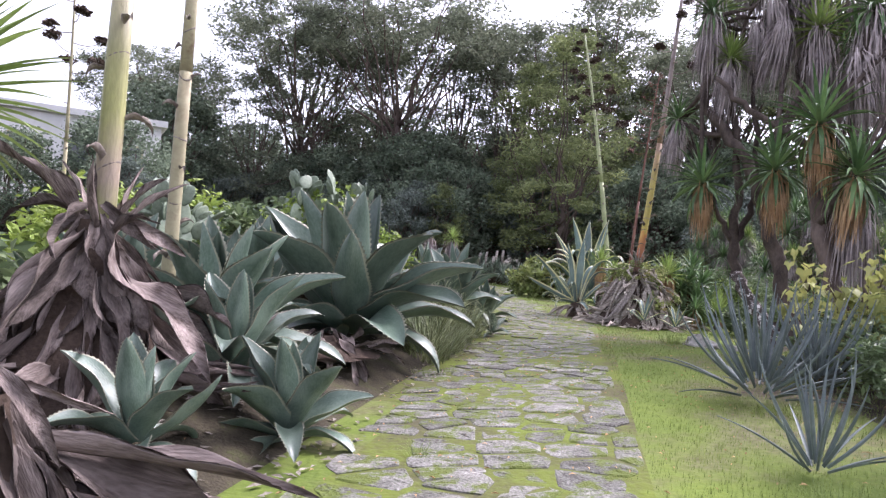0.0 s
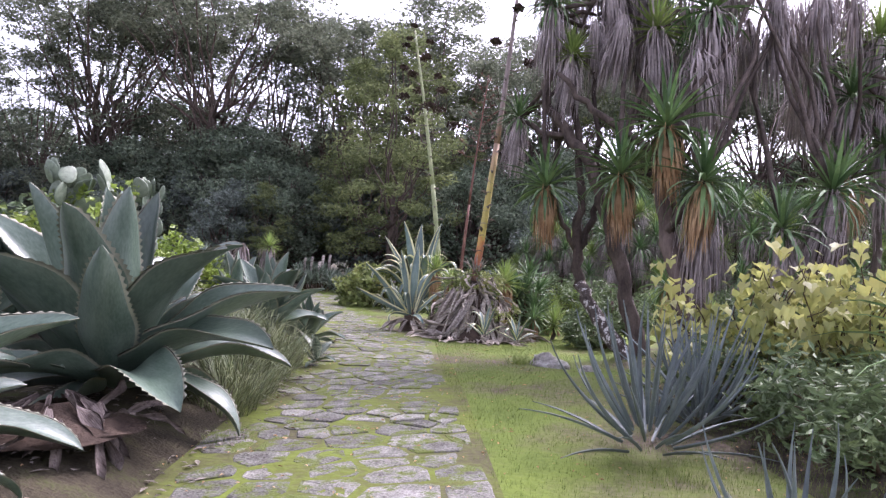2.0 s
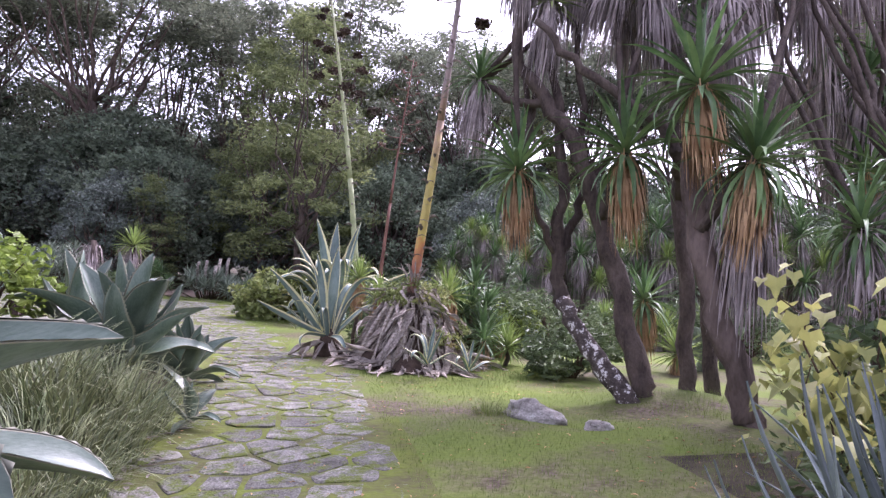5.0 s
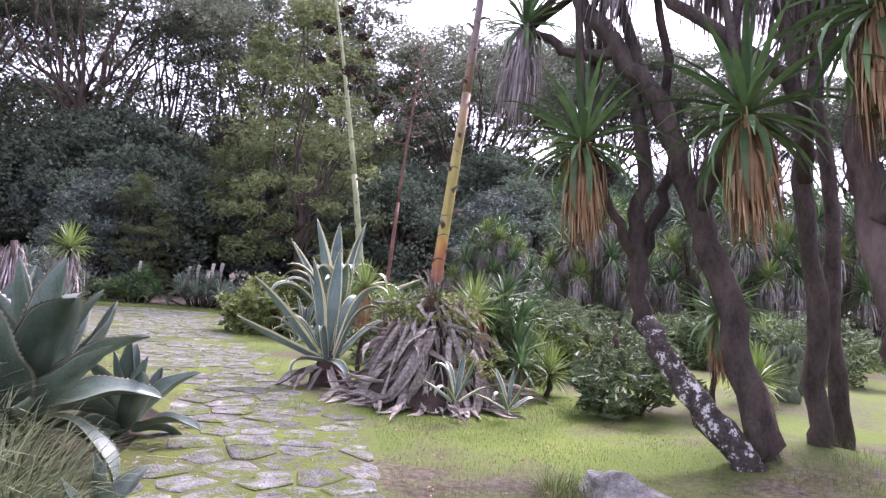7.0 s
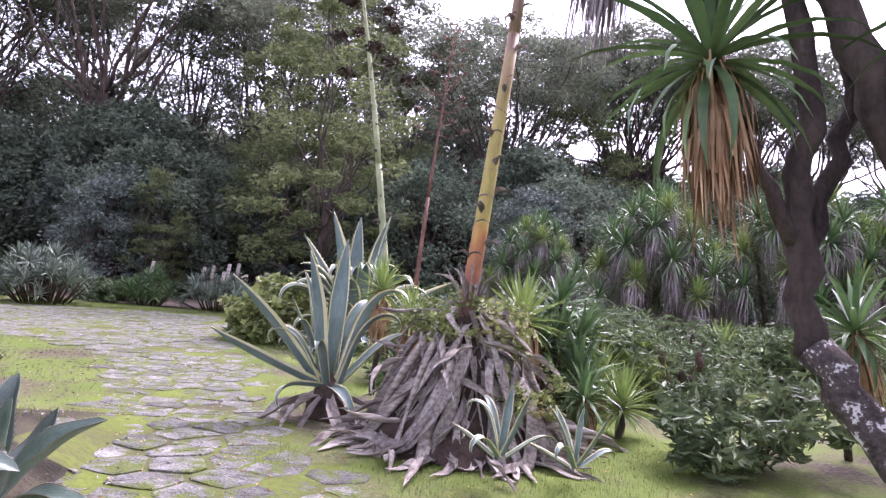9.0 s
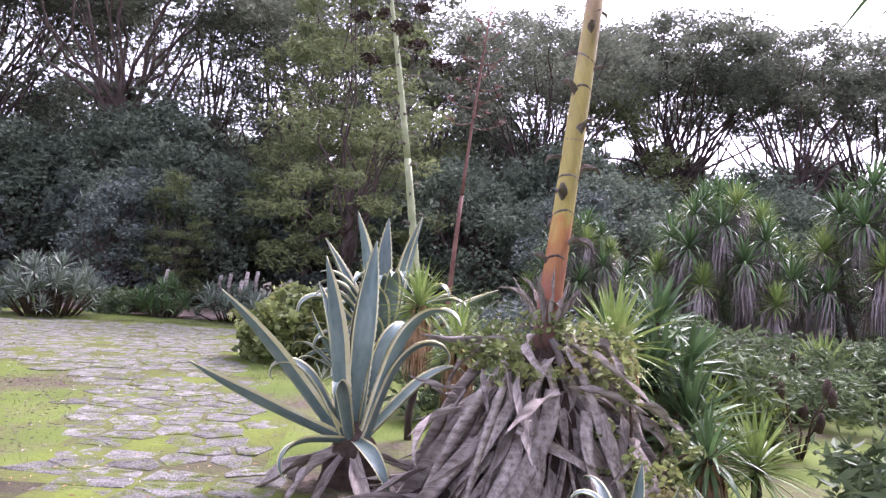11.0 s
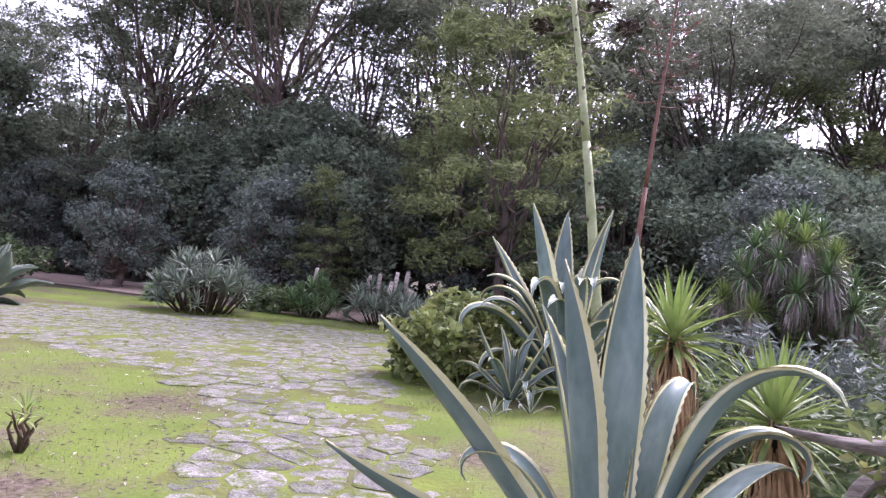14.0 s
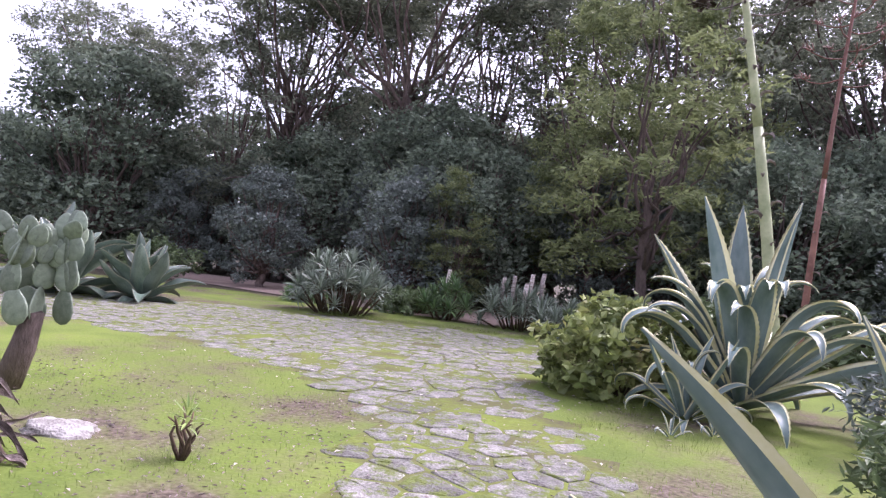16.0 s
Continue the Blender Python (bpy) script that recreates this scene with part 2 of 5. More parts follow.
# ---- builders ----
def mesh(name, verts, faces, mats, slots=None, smooth=True):
    me = bpy.data.meshes.new(name)
    me.from_pydata(verts if isinstance(verts, list) else verts.tolist(), [], faces if isinstance(faces, list) else faces.tolist())
    for m in mats if isinstance(mats, (list, tuple)) else [mats]:
        me.materials.append(m)
    if slots is not None:
        me.polygons.foreach_set("material_index", slots)
    if smooth:
        me.polygons.foreach_set("use_smooth", [True] * len(me.polygons))
    me.update()
    return me


def piece(name, me, parent, m=None, label=""):
    """One mesh object under a thing or a part, at the local pose m."""
    ob = new(name, me)
    ob.parent = parent
    if m is not None:
        ob.matrix_basis = m
    return tagged(ob, label) if label else ob


def thing(name, m, label, category, group=""):
    ob = new(name)
    ob.empty_display_size = 0.2
    ob.matrix_basis = m
    return tagged(ob, label, category, group)


def rot(axis, deg):
    return Matrix.Rotation(radians(deg), 4, axis)


def smooth01(a):
    a = min(1.0, max(0.0, a))
    return a * a * (3 - 2 * a)


def ground_z(x, y):
    """Height of the ground: the first stretch tilts gently, the bed beside it is banked up."""
    z = 0.075 * max(-4.0, min(4.0, x - 0.7)) * smooth01((15 - y) / 6)
    z += 0.42 * smooth01((-1.0 - x) / 0.9) * smooth01((y - 0.5) / 4) * smooth01((17.5 - y) / 3)
    z += 0.25 * smooth01(1 - math.hypot(x - 5.3, y - 13.0) / 1.8)
    return z


def on_ground(x, y, turn=0.0, size=1.0, up=0.0):
    return Matrix.Translation((x, y, ground_z(x, y) + up)) @ rot("Z", turn) @ Matrix.Scale(size, 4)


def agave_width(s):
    return (0.62 + 0.38 * math.sin(min(s / 0.42, 1) * math.pi / 2)) if s < 0.42 else max(0.0, math.cos((s - 0.42) / 0.58 * math.pi / 2)) ** 0.75


def strap_width(s):
    return 0.75 + 0.25 * s / 0.5 if s < 0.5 else max(0.0, 1 - ((s - 0.5) / 0.5) ** 1.9)


def sword_width(s):
    return 0.65 + 0.35 * s / 0.3 if s < 0.3 else max(0.0, 1 - ((s - 0.3) / 0.7) ** 1.7)


def blade(L, W, thick, bend, power=1.6, cup=0.35, segs=18, width=agave_width, tooth=0.0, wave=0.0, twist=0.0, seed=0, margin=0.1):
    """A thick leaf along +x: rings of seven points above and three below; slot 1 is the margin."""
    r = random.Random(seed)
    ph = r.uniform(0, 6)
    V, F, S = [], [], []
    top = (-1, margin - 1, -0.4, 0, 0.4, 1 - margin, 1)
    x = z = 0.0
    for i in range(segs + 1):
        s = i / segs
        a = -radians(bend) * s ** power
        if i:
            x += math.cos(a) * L / segs
            z += math.sin(a) * L / segs
        w = max(W / 2 * width(s), 0.002)
        nx, nz = -math.sin(a), math.cos(a)
        tw = radians(twist) * s
        for v in top:
            d = cup * w * v * v + wave * w * math.sin(s * 11 + ph + (2.2 if v > 0 else 0)) * abs(v)
            yy, dd = v * w * math.cos(tw) - d * math.sin(tw), v * w * math.sin(tw) + d * math.cos(tw)
            V.append((x + nx * dd, yy, z + nz * dd))
        for v in (1 - margin, 0.4, 0, -0.4, margin - 1):
            d = cup * w * v * v + wave * w * math.sin(s * 11 + ph + (2.2 if v > 0 else 0)) * abs(v) - thick * (1 - 0.8 * s) * (1 - v * v) - 0.0015
            yy, dd = v * w * math.cos(tw) - d * math.sin(tw), v * w * math.sin(tw) + d * math.cos(tw)
            V.append((x + nx * dd, yy, z + nz * dd))
    for i in range(segs):
        for k in range(12):
            a, b = i * 12 + k, i * 12 + (k + 1) % 12
            F.append((a, b, b + 12, a + 12))
            S.append(1 if k in (0, 5, 6, 11) else 0)
    if tooth:
        for i in range(1, segs - 1):
            for k, sg in ((0, -1), (6, 1)):
                p, q = Vector(V[i * 12 + k]), Vector(V[(i + 1) * 12 + k])
                V.append(tuple(p.lerp(q, 0.6) + Vector((0.2 * tooth, sg * tooth, 0.2 * tooth))))
                F.append((i * 12 + k, i * 12 + 12 + k, len(V) - 1))
                S.append(1)
    return V, F, S


def tube(points, radii, segs=8, rough=0.0, seed=0):
    """A round limb along points, with its ends closed."""
    r = random.Random(seed)
    P = [Vector(p) for p in points]
    V, F = [], []
    for i, p in enumerate(P):
        d = (P[min(i + 1, len(P) - 1)] - P[max(i - 1, 0)]).normalized()
        u = d.cross(Vector((0.31, 0.95, 0.02))).normalized()
        w = d.cross(u)
        for k in range(segs):
            a = 2 * math.pi * k / segs
            rr = radii[i] * (1 + r.uniform(-rough, rough))
            V.append(tuple(p + (u * math.cos(a) + w * math.sin(a)) * rr))
    for i in range(len(P) - 1):
        for k in range(segs):
            a, b = i * segs + k, i * segs + (k + 1) % segs
            F.append((a, b, b + segs, a + segs))
    F.append(tuple(range(segs - 1, -1, -1)))
    F.append(tuple(range((len(P) - 1) * segs, len(P) * segs)))
    return V, F


def bend_path(a, b, n=8, sag=0.0, wob=0.0, seed=0):
    r = random.Random(seed)
    a, b = Vector(a), Vector(b)
    out = []
    for i in range(n + 1):
        s = i / n
        p = a.lerp(b, s) + Vector((0, 0, -sag * math.sin(math.pi * s)))
        if 0 < i < n:
            p += Vector((r.uniform(-wob, wob), r.uniform(-wob, wob), r.uniform(-wob, wob) * 0.5))
        out.append(p)
    return out


def join(parts):
    V, F, S = [], [], []
    for p in parts:
        o = len(V)
        V += p[0]
        F += [tuple(i + o for i in f) for f in p[1]]
        S += p[2] if len(p) > 2 else [0] * len(p[1])
    return V, F, S


def placed(p, m):
    return ([tuple(m @ Vector(v)) for v in p[0]], *p[1:])


def leaf_cloud(centres, radii, per, size, long=1.6, flat=0.7, seed=0):
    """Many small folded leaves, scattered in balls round the centres: arrays of vertices and quads."""
    g = np.random.default_rng(seed)
    c = np.repeat(np.asarray(centres, float), per, axis=0)
    rr = np.repeat(np.asarray(radii, float), per)
    n = len(c)
    d = g.normal(size=(n, 3))
    d /= np.linalg.norm(d, axis=1)[:, None]
    p = c + d * (rr * g.random(n) ** 0.45)[:, None] * np.array((1, 1, flat))
    a = g.normal(size=(n, 3)) * np.array((1, 1, 0.6))
    a /= np.linalg.norm(a, axis=1)[:, None]
    b = np.cross(a, g.normal(size=(n, 3)))
    b /= np.linalg.norm(b, axis=1)[:, None]
    s = size * g.uniform(0.6, 1.3, n)[:, None]
    fold = np.cross(a, b) * s * 0.18
    V = np.stack([p - a * s * long / 2, p + b * s / 2 + fold, p + a * s * long / 2, p - b * s / 2 + fold], axis=1).reshape(-1, 3)
    F = np.arange(4 * n).reshape(-1, 4)
    return V, F


# ---- ground, path, road ----
def lattice(lo, hi, near_lo, near_hi, step):
    near = list(np.arange(near_lo, near_hi + 1e-6, step))
    d = step
    while near[-1] + d < hi:
        d *= 1.35
        near.append(near[-1] + d)
    d = step
    while near[0] - d > lo:
        d *= 1.35
        near.insert(0, near[0] - d)
    return near


PATH_EDGE = [(-0.55, -8), (-0.45, 0), (-0.5, 2.7), (-0.7, 4.7), (-0.8, 7.8), (-0.85, 12), (-1.0, 14), (-1.6, 16.5), (-2.2, 19.0), (-2.9, 20.4),
             (-3.6, 22.3), (-5.4, 23.6), (-8.4, 24.7), (-12.0, 25.2), (-18, 26.5), (-18, 31.0), (-15.6, 31.6), (-12.4, 31.9), (-8.3, 32.8),
             (-5.2, 32.9), (-3.9, 32.5), (-2.2, 30.6), (-1.7, 29.3), (-2.0, 26.8), (-1.8, 24.9), (-0.95, 22.0), (-0.3, 20.4), (-0.1, 18.3), (0.45, 15.9), (1.12, 14.9),
             (1.41, 8.5), (1.52, 4.7), (1.5, 0), (1.4, -8)]


def inside(x, y, poly):
    hit = False
    for (x1, y1), (x2, y2) in zip(poly, poly[1:] + poly[:1]):
        if (y1 > y) != (y2 > y) and x < (x2 - x1) * (y - y1) / (y2 - y1) + x1:
            hit = not hit
    return hit


xs, ys = lattice(-420, 420, -22, 16, 0.5), lattice(-300, 500, -8, 40, 0.5)
V = [(x, y, ground_z(x, y) + (0.015 * noise.noise((x * 0.8, y * 0.8, 0)) if abs(x) < 30 else 0)) for y in ys for x in xs]
F, S = [], []
nx = len(xs)
for j in range(len(ys) - 1):
    for i in range(nx - 1):
        F.append((j * nx + i, j * nx + i + 1, j * nx + i + 1 + nx, j * nx + i + nx))
        x, y = (xs[i] + xs[i + 1]) / 2, (ys[j] + ys[j + 1]) / 2
        bed = (x < -1.0 and y < 17) or y > 38.5 or (x > 3.6 and y < 10)
        S.append(2 if inside(x, y, PATH_EDGE) else 1 if bed else 0)
ground = tagged(new("ground", mesh("ground", V, F, [M_TURF, M_SOIL, M_JOINT], S)), "mossy green turf with bare earth patches and dark planting beds", "ground", kind="structure")

V, F = [], []
for i in range(24):
    x = -60 + i * 2.4
    yc = 40.0 + 0.25 * (-x - 5) + 0.6 * math.sin(x * 0.2)
    for k in range(4):
        yy = yc + (k - 1.5) * 2.4
        V.append((x, yy, ground_z(x, yy) + 0.03))
for i in range(23):
    for k in range(3):
        a = i * 4 + k
        F.append((a, a + 4, a + 5, a + 1))
tagged(new("road", mesh("road", V, F, M_ROAD)), "pale pinkish sandy drive behind the garden", "road", kind="structure")


# ---- background trees ----
def tree(name, label, seed, height, trunk_to, spread, clumps, per, leaf, m_leaf, clump_r, base=0.25, flat=0.7, top=False, leans=0.4, limb_every=2, long=1.8):
    """Tapered trunk, forked limbs and a crown of many small leaves in uneven clumps."""
    r = random.Random(seed)
    t = thing(name, Matrix(), label, "tree" if height > 5 else "shrub")
    limbs, ends = [], []
    foot, fork = Vector((0, 0, -0.2)), Vector((r.uniform(-leans, leans), r.uniform(-leans, leans), trunk_to))
    limbs.append(tube(bend_path(foot, fork, 7, 0, 0.12, seed), [base * (1.15 - 0.6 * i / 7) for i in range(8)], 9, 0.1, seed))
    for k in range(clumps):
        a = 2 * math.pi * (k / clumps) * 3.236 + r.uniform(-0.3, 0.3)
        f = r.random()
        if top:
            h = height - (height - trunk_to) * 0.5 * r.random() ** 1.3 - 0.2 * spread * f ** 2
            rad = spread * math.sqrt(f)
        else:
            h = trunk_to * 0.35 + (height - trunk_to * 0.35) * r.random() ** 0.85
            q = (h - trunk_to * 0.35) / (height - trunk_to * 0.35)
            rad = spread * math.sqrt(max(0.06, 1 - abs(2 * q - 0.75) ** 2.2 / 1.6)) * f ** 0.4
        e = fork + Vector((math.cos(a) * rad, math.sin(a) * rad, h - trunk_to))
        ends.append(e)
        if k % limb_every == 0:
            start = foot.lerp(fork, r.uniform(0.55, 1.0) if top else r.uniform(0.4, 1.0))
            limbs.append(tube(bend_path(start, e, 6, r.uniform(0.0, 1.1) if top else r.uniform(-0.3, 0.5), 0.34, seed + k), [base * 0.3 * (1 - 0.85 * i / 6) + 0.012 for i in range(7)], 5, 0.1, k))
    v, f, _ = join(limbs)
    piece("trunk", mesh("trunk", v, f, M_BARK), t)
    v, f = leaf_cloud(ends, [clump_r * r.uniform(0.6, 1.35) for _ in ends], per, leaf, long, flat, seed)
    piece("crown", mesh("crown", v, f, m_leaf, smooth=False), t)
    return t


PROTO = {
    "oak": tree("oak_tree", "dark evergreen oak with a dense rounded crown reaching low", 11, 9.5, 2.2, 4.4, 150, 105, 0.15, M_OAK, 1.05),
    "oak_two": tree("oak_tree", "broad dark evergreen oak with leafy lower boughs", 12, 8.0, 1.6, 4.6, 140, 105, 0.15, M_OAK, 1.05),
    "olive": tree("olive_tree", "grey-green olive tree in the dark thicket", 13, 7.0, 1.4, 2.8, 80, 130, 0.12, M_OLIVE, 0.8),
    "pine": tree("stone_pine", "tall umbrella pine with bare branching limbs", 14, 19.5, 10.5, 7.2, 230, 92, 0.11, M_PINEDARK, 1.15, 0.34, 0.5, True, 1.2, 8, 3.0),
    "pine_two": tree("stone_pine", "tall dark pine with an open ragged crown", 15, 19.0, 8.0, 5.6, 130, 105, 0.11, M_PINEDARK, 1.1, 0.3, 0.55, False, 1.6, 6, 3.0),
    "light_pine": tree("light_pine", "yellow-green pine with feathery drooping boughs", 16, 14.0, 5.0, 3.5, 80, 150, 0.09, M_PINE, 0.9, 0.2, 0.5, False, 0.6, 4, 3.2),
}
KINDS = list(PROTO)
SPOTS = []
for i in range(17):
    x = -46 + i * 5.6
    SPOTS.append((KINDS[i % 2] if i % 5 != 3 else "olive", x + rng.uniform(-1.2, 1.2), 47 + rng.uniform(-1.5, 2.5) + 0.30 * min(14, max(0, -x - 5)), rng.uniform(0.92, 1.12)))
# tall pines standing over the oaks, bare limbs against the sky
for i in range(13):
    x = -38 + i * 3.9
    SPOTS.append(("pine_two" if i % 3 else "pine", x + rng.uniform(-1.4, 1.4), 53 + rng.uniform(-1.5, 4), rng.uniform(0.98, 1.22) * (0.8 if x < -29 else 0.82 if x > 1 else 1.0)))
# flat-topped umbrella pines on the sunny side
for i in range(9):
    SPOTS.append(("pine", 13 + i * 5.6 + rng.uniform(-1.5, 1.5), 58 + rng.uniform(-3, 4) - i * 0.9, rng.uniform(1.06, 1.16) - 0.03 * i))
for i in range(9):
    SPOTS.append((KINDS[(i + 1) % 2], 20 + i * 5 + rng.uniform(-1, 1), 44 - i * 2.6 + rng.uniform(-1, 1), rng.uniform(0.75, 1.0)))
SPOTS += [("light_pine", -0.6, 38.5, 1.05), ("light_pine", -3.2, 45, 1.05), ("olive", -15, 49.5, 1.1), ("olive", -29, 52, 1.0), ("oak_two", -9.0, 44.5, 0.95), ("oak", -21, 51.5, 1.0),
          ("oak_two", 4.0, 42.5, 0.9), ("oak_two", 11, 41.5, 0.9), ("oak", -33, 53, 0.9), ("oak_two", -40, 52, 1.0), ("olive", 8.0, 36, 0.8), ("oak", -17.3, 22.0, 0.6), ("oak_two", -20.5, 20.5, 0.6), ("olive", -15.0, 19.8, 0.55),
          ("oak", -35.5, 49, 1.45), ("olive", -10.5, 43.0, 0.85), ("light_pine", 1.5, 50, 1.2), ("light_pine", 15, 51, 1.1), ("olive", -10.5, 40.6, 0.75), ("light_pine", -8.2, 40.5, 0.42), ("olive", -18.5, 42.5, 0.8)]
# a farther belt of oaks closes the gaps under the pines
for i in range(13):
    SPOTS.append((KINDS[i % 2], -50 + i * 7.2 + rng.uniform(-1, 1), 63 + rng.uniform(-2, 2), rng.uniform(1.35, 1.7)))
used = set()
for kind, x, y, size in SPOTS:
    m = on_ground(x, y, rng.uniform(0, 360), size)
    if kind in used:
        copy_thing(PROTO[kind], m).scale = (size, size, size)
    else:
        used.add(kind)
        PROTO[kind].matrix_basis = m


# ---- agaves ----
def rosette(name, m, label, meshes, n, length, steep=84, low=4, core=0.1, curve=0.85, group="", seed=0, arc=None, jitter=6):
    """Leaves in a spiral from the upright heart to the low outer ring; each one is a part."""
    r = random.Random(seed)
    t = thing(name, m, label, "agave", group)
    for k in range(n):
        f = k / (n - 1)
        az = k * 137.5 + r.uniform(-9, 9)
        el = steep + (low - steep) * f ** curve + r.uniform(-jitter, jitter)
        s = length * (0.72 + 0.28 * math.sin(math.pi * min(1, f * 0.75 + 0.2))) * r.uniform(0.88, 1.1)
        me = meshes[min(len(meshes) - 1, int(f * len(meshes) * 0.999))] if r.random() < 0.7 else r.choice(meshes)
        piece("leaf", me, t, rot("Z", az) @ Matrix.Translation((core * (0.3 + f), 0, core * (1.6 - 1.4 * f))) @ rot("Y", -el) @ rot("X", r.uniform(-12, 12)) @ Matrix.Scale(s, 4))
    return t


def blade_set(name, mats, specs, **kw):
    out = []
    for i, (bend, W, cup) in enumerate(specs):
        v, f, s = blade(1.0, W, kw.get("thick", 0.045), bend, kw.get("power", 1.6) * (1.7 if bend > 60 and kw.get("fold") else 1.0), cup, kw.get("segs", 20), kw.get("width", agave_width), kw.get("tooth", 0.0), kw.get("wave", 0.0), kw.get("twist", 0.0) * (-1) ** i, i, kw.get("margin", 0.1))
        out.append(mesh(name, v, f, mats, s))
    return out


GREEN = blade_set("agave_leaf", [M_AGAVE, M_AGAVE_EDGE], [(-10, 0.27, 0.85), (10, 0.32, 0.7), (30, 0.34, 0.6), (-38, 0.31, 0.55), (52, 0.31, 0.5), (78, 0.28, 0.45)], tooth=0.017, wave=0.13, segs=24, margin=0.05, twist=14)
STRIPED = blade_set("striped_leaf", [M_VAR, M_CREAM], [(2, 0.135, 0.7), (14, 0.135, 0.55), (-14, 0.13, 0.55), (80, 0.125, 0.5), (135, 0.125, 0.45), (185, 0.12, 0.45), (150, 0.135, 0.4), (110, 0.135, 0.4)], tooth=0.006, power=2.6, thick=0.03, twist=10, margin=0.18, fold=True, width=strap_width, segs=26)
BLUES = blade_set("narrow_leaf", [M_BLUE, M_BLUE], [(4, 0.042, 0.6), (-22, 0.044, 0.6), (-34, 0.04, 0.6), (18, 0.042, 0.5)], thick=0.02, width=sword_width, segs=10)
GREENLABEL = "large grey-green agave with broad toothed leaves in the bank"
for x, y, n, L, turn, sd in [(-1.95, 7.8, 30, 1.7, 20, 1), (-2.45, 5.4, 24, 1.3, 80, 2), (-1.08, 4.3, 15, 0.72, 140, 3), (-1.55, 3.2, 14, 0.62, 10, 4), (-1.65, 13.0, 24, 1.2, 60, 5),
                             (-3.9, 8.8, 22, 1.5, 200, 6), (-3.3, 11.3, 22, 1.3, 300, 7), (-0.62, 11.75, 8, 0.42, 0, 8), (-4.6, 6.6, 20, 1.4, 33, 9), (-1.1, 13.9, 14, 0.8, 50, 23), (-2.6, 14.4, 16, 1.1, 15, 25), (-3.2, 6.6, 18, 1.2, 95, 26), (-1.8, 4.7, 16, 0.85, 320, 28)]:
    rosette("agave", on_ground(x, y, turn, 1, 0.05), GREENLABEL if L > 0.8 else "young grey-green agave with toothed leaves at the path edge", GREEN, n, L, seed=sd, group="green agaves on the bank", core=0.09 * L)
for x, y, n, L, sd in [(-14.3, 30.2, 24, 1.7, 10), (-16.6, 29.6, 24, 2.4, 11)]:
    rosette("agave", on_ground(x, y, 0), "large green agave beside the far bend of the path", GREEN, n, L, seed=sd, core=0.1 * L)
near_striped = thing("variegated_agave", Matrix.Translation((0.78, 17.35, 0.3)), "variegated agave with cream-edged blue-green leaves, some folded over", "agave", "variegated agaves")
rear_striped = rosette("variegated_agave", on_ground(1.0, 25.4, 0, 1, 0.1), "tall variegated agave with upright and arching cream-edged leaves", STRIPED[3:], 26, 2.3, 80, 12, 0.2, 0.9, "variegated agaves", 13)
# azimuth, elevation, length, leaf shape
for plant, leaves in ((near_striped, [(190, 49, 1.6, 0), (192, 22, 1.4, 2), (205, 81, 1.55, 0), (160, 80, 1.35, 1), (80, 80, 1.75, 0), (35, 80, 1.3, 4), (350, 74, 1.6, 4), (335, 70, 1.35, 5), (200, 62, 1.1, 5), (255, 58, 0.95, 4),
                                     (20, 44, 1.2, 3), (228, 8, 0.9, 4), (285, 4, 0.95, 4)]),
                      (rear_striped, [(165, 62, 2.75, 0), (192, 79, 3.05, 0), (100, 80, 3.1, 1), (10, 80, 3.05, 0), (335, 84, 2.9, 1), (5, 38, 2.8, 1), (350, 26, 2.6, 1), (200, 66, 2.4, 6), (330, 66, 2.5, 6), (240, 74, 2.5, 6), (280, 70, 2.5, 7),
                                      (300, 78, 2.5, 6), (215, 58, 2.2, 7), (265, 60, 2.3, 7), (180, 50, 2.3, 6), (320, 50, 2.5, 7), (255, 82, 2.3, 6)])):
    for az, el, size, k in leaves:
        piece("leaf", STRIPED[k], plant, rot("Z", az) @ Matrix.Translation((0.1, 0, 0.08)) @ rot("Y", -el) @ rot("X", (az * 7) % 50 - 25) @ Matrix.Scale(size, 4))
# added dark tube, closes the gap between the raised rosette and the ground
piece("stump", mesh("stump", *tube([(0, 0.05, -0.36), (0, 0.02, -0.15), (0, 0, 0.05), (0, 0, 0.2)], [0.3, 0.24, 0.17, 0.06], 12, 0.15, 3), M_DEADDARK), near_striped, label="dark brown stump added beneath the raised leaves")
rosette("variegated_agave", on_ground(0.2, 24.2, 0, 1), "small variegated agave offset with striped leaves", STRIPED, 16, 1.15, 84, 15, 0.1, 0.9, "variegated agaves", 14)
for x, y, L, sd, up in [(2.3, 15.0, 0.62, 15, 0.22), (3.0, 15.15, 0.55, 16, 0.12), (0.5, 23.4, 0.4, 17, 0), (0.0, 23.0, 0.3, 18, 0)]:
    rosette("variegated_agave", on_ground(x, y, 40, 1, up), "little variegated agave sucker beside the old plant", STRIPED, 7, L, 82, 25, 0.04, 0.9, "variegated suckers", sd)
rosette("blue_agave", on_ground(2.75, 6.75, 0, 1, 0.02), "blue-grey agave with many narrow stiff leaves", BLUES, 48, 0.98, 86, 14, 0.18, 0.85, "narrow blue agaves", 19)
rosette("blue_agave", on_ground(2.53, 4.35, 0, 1, 0.02), "small blue-grey narrow-leaved agave in moss", BLUES, 22, 0.72, 88, 28, 0.06, 0.8, "narrow blue agaves", 20)
rosette("blue_agave", on_ground(3.5, 7.5, 0, 1, 0.02), "blue-grey agave with many narrow stiff leaves", BLUES, 44, 0.95, 88, 22, 0.12, 0.8, "narrow blue agaves", 21)


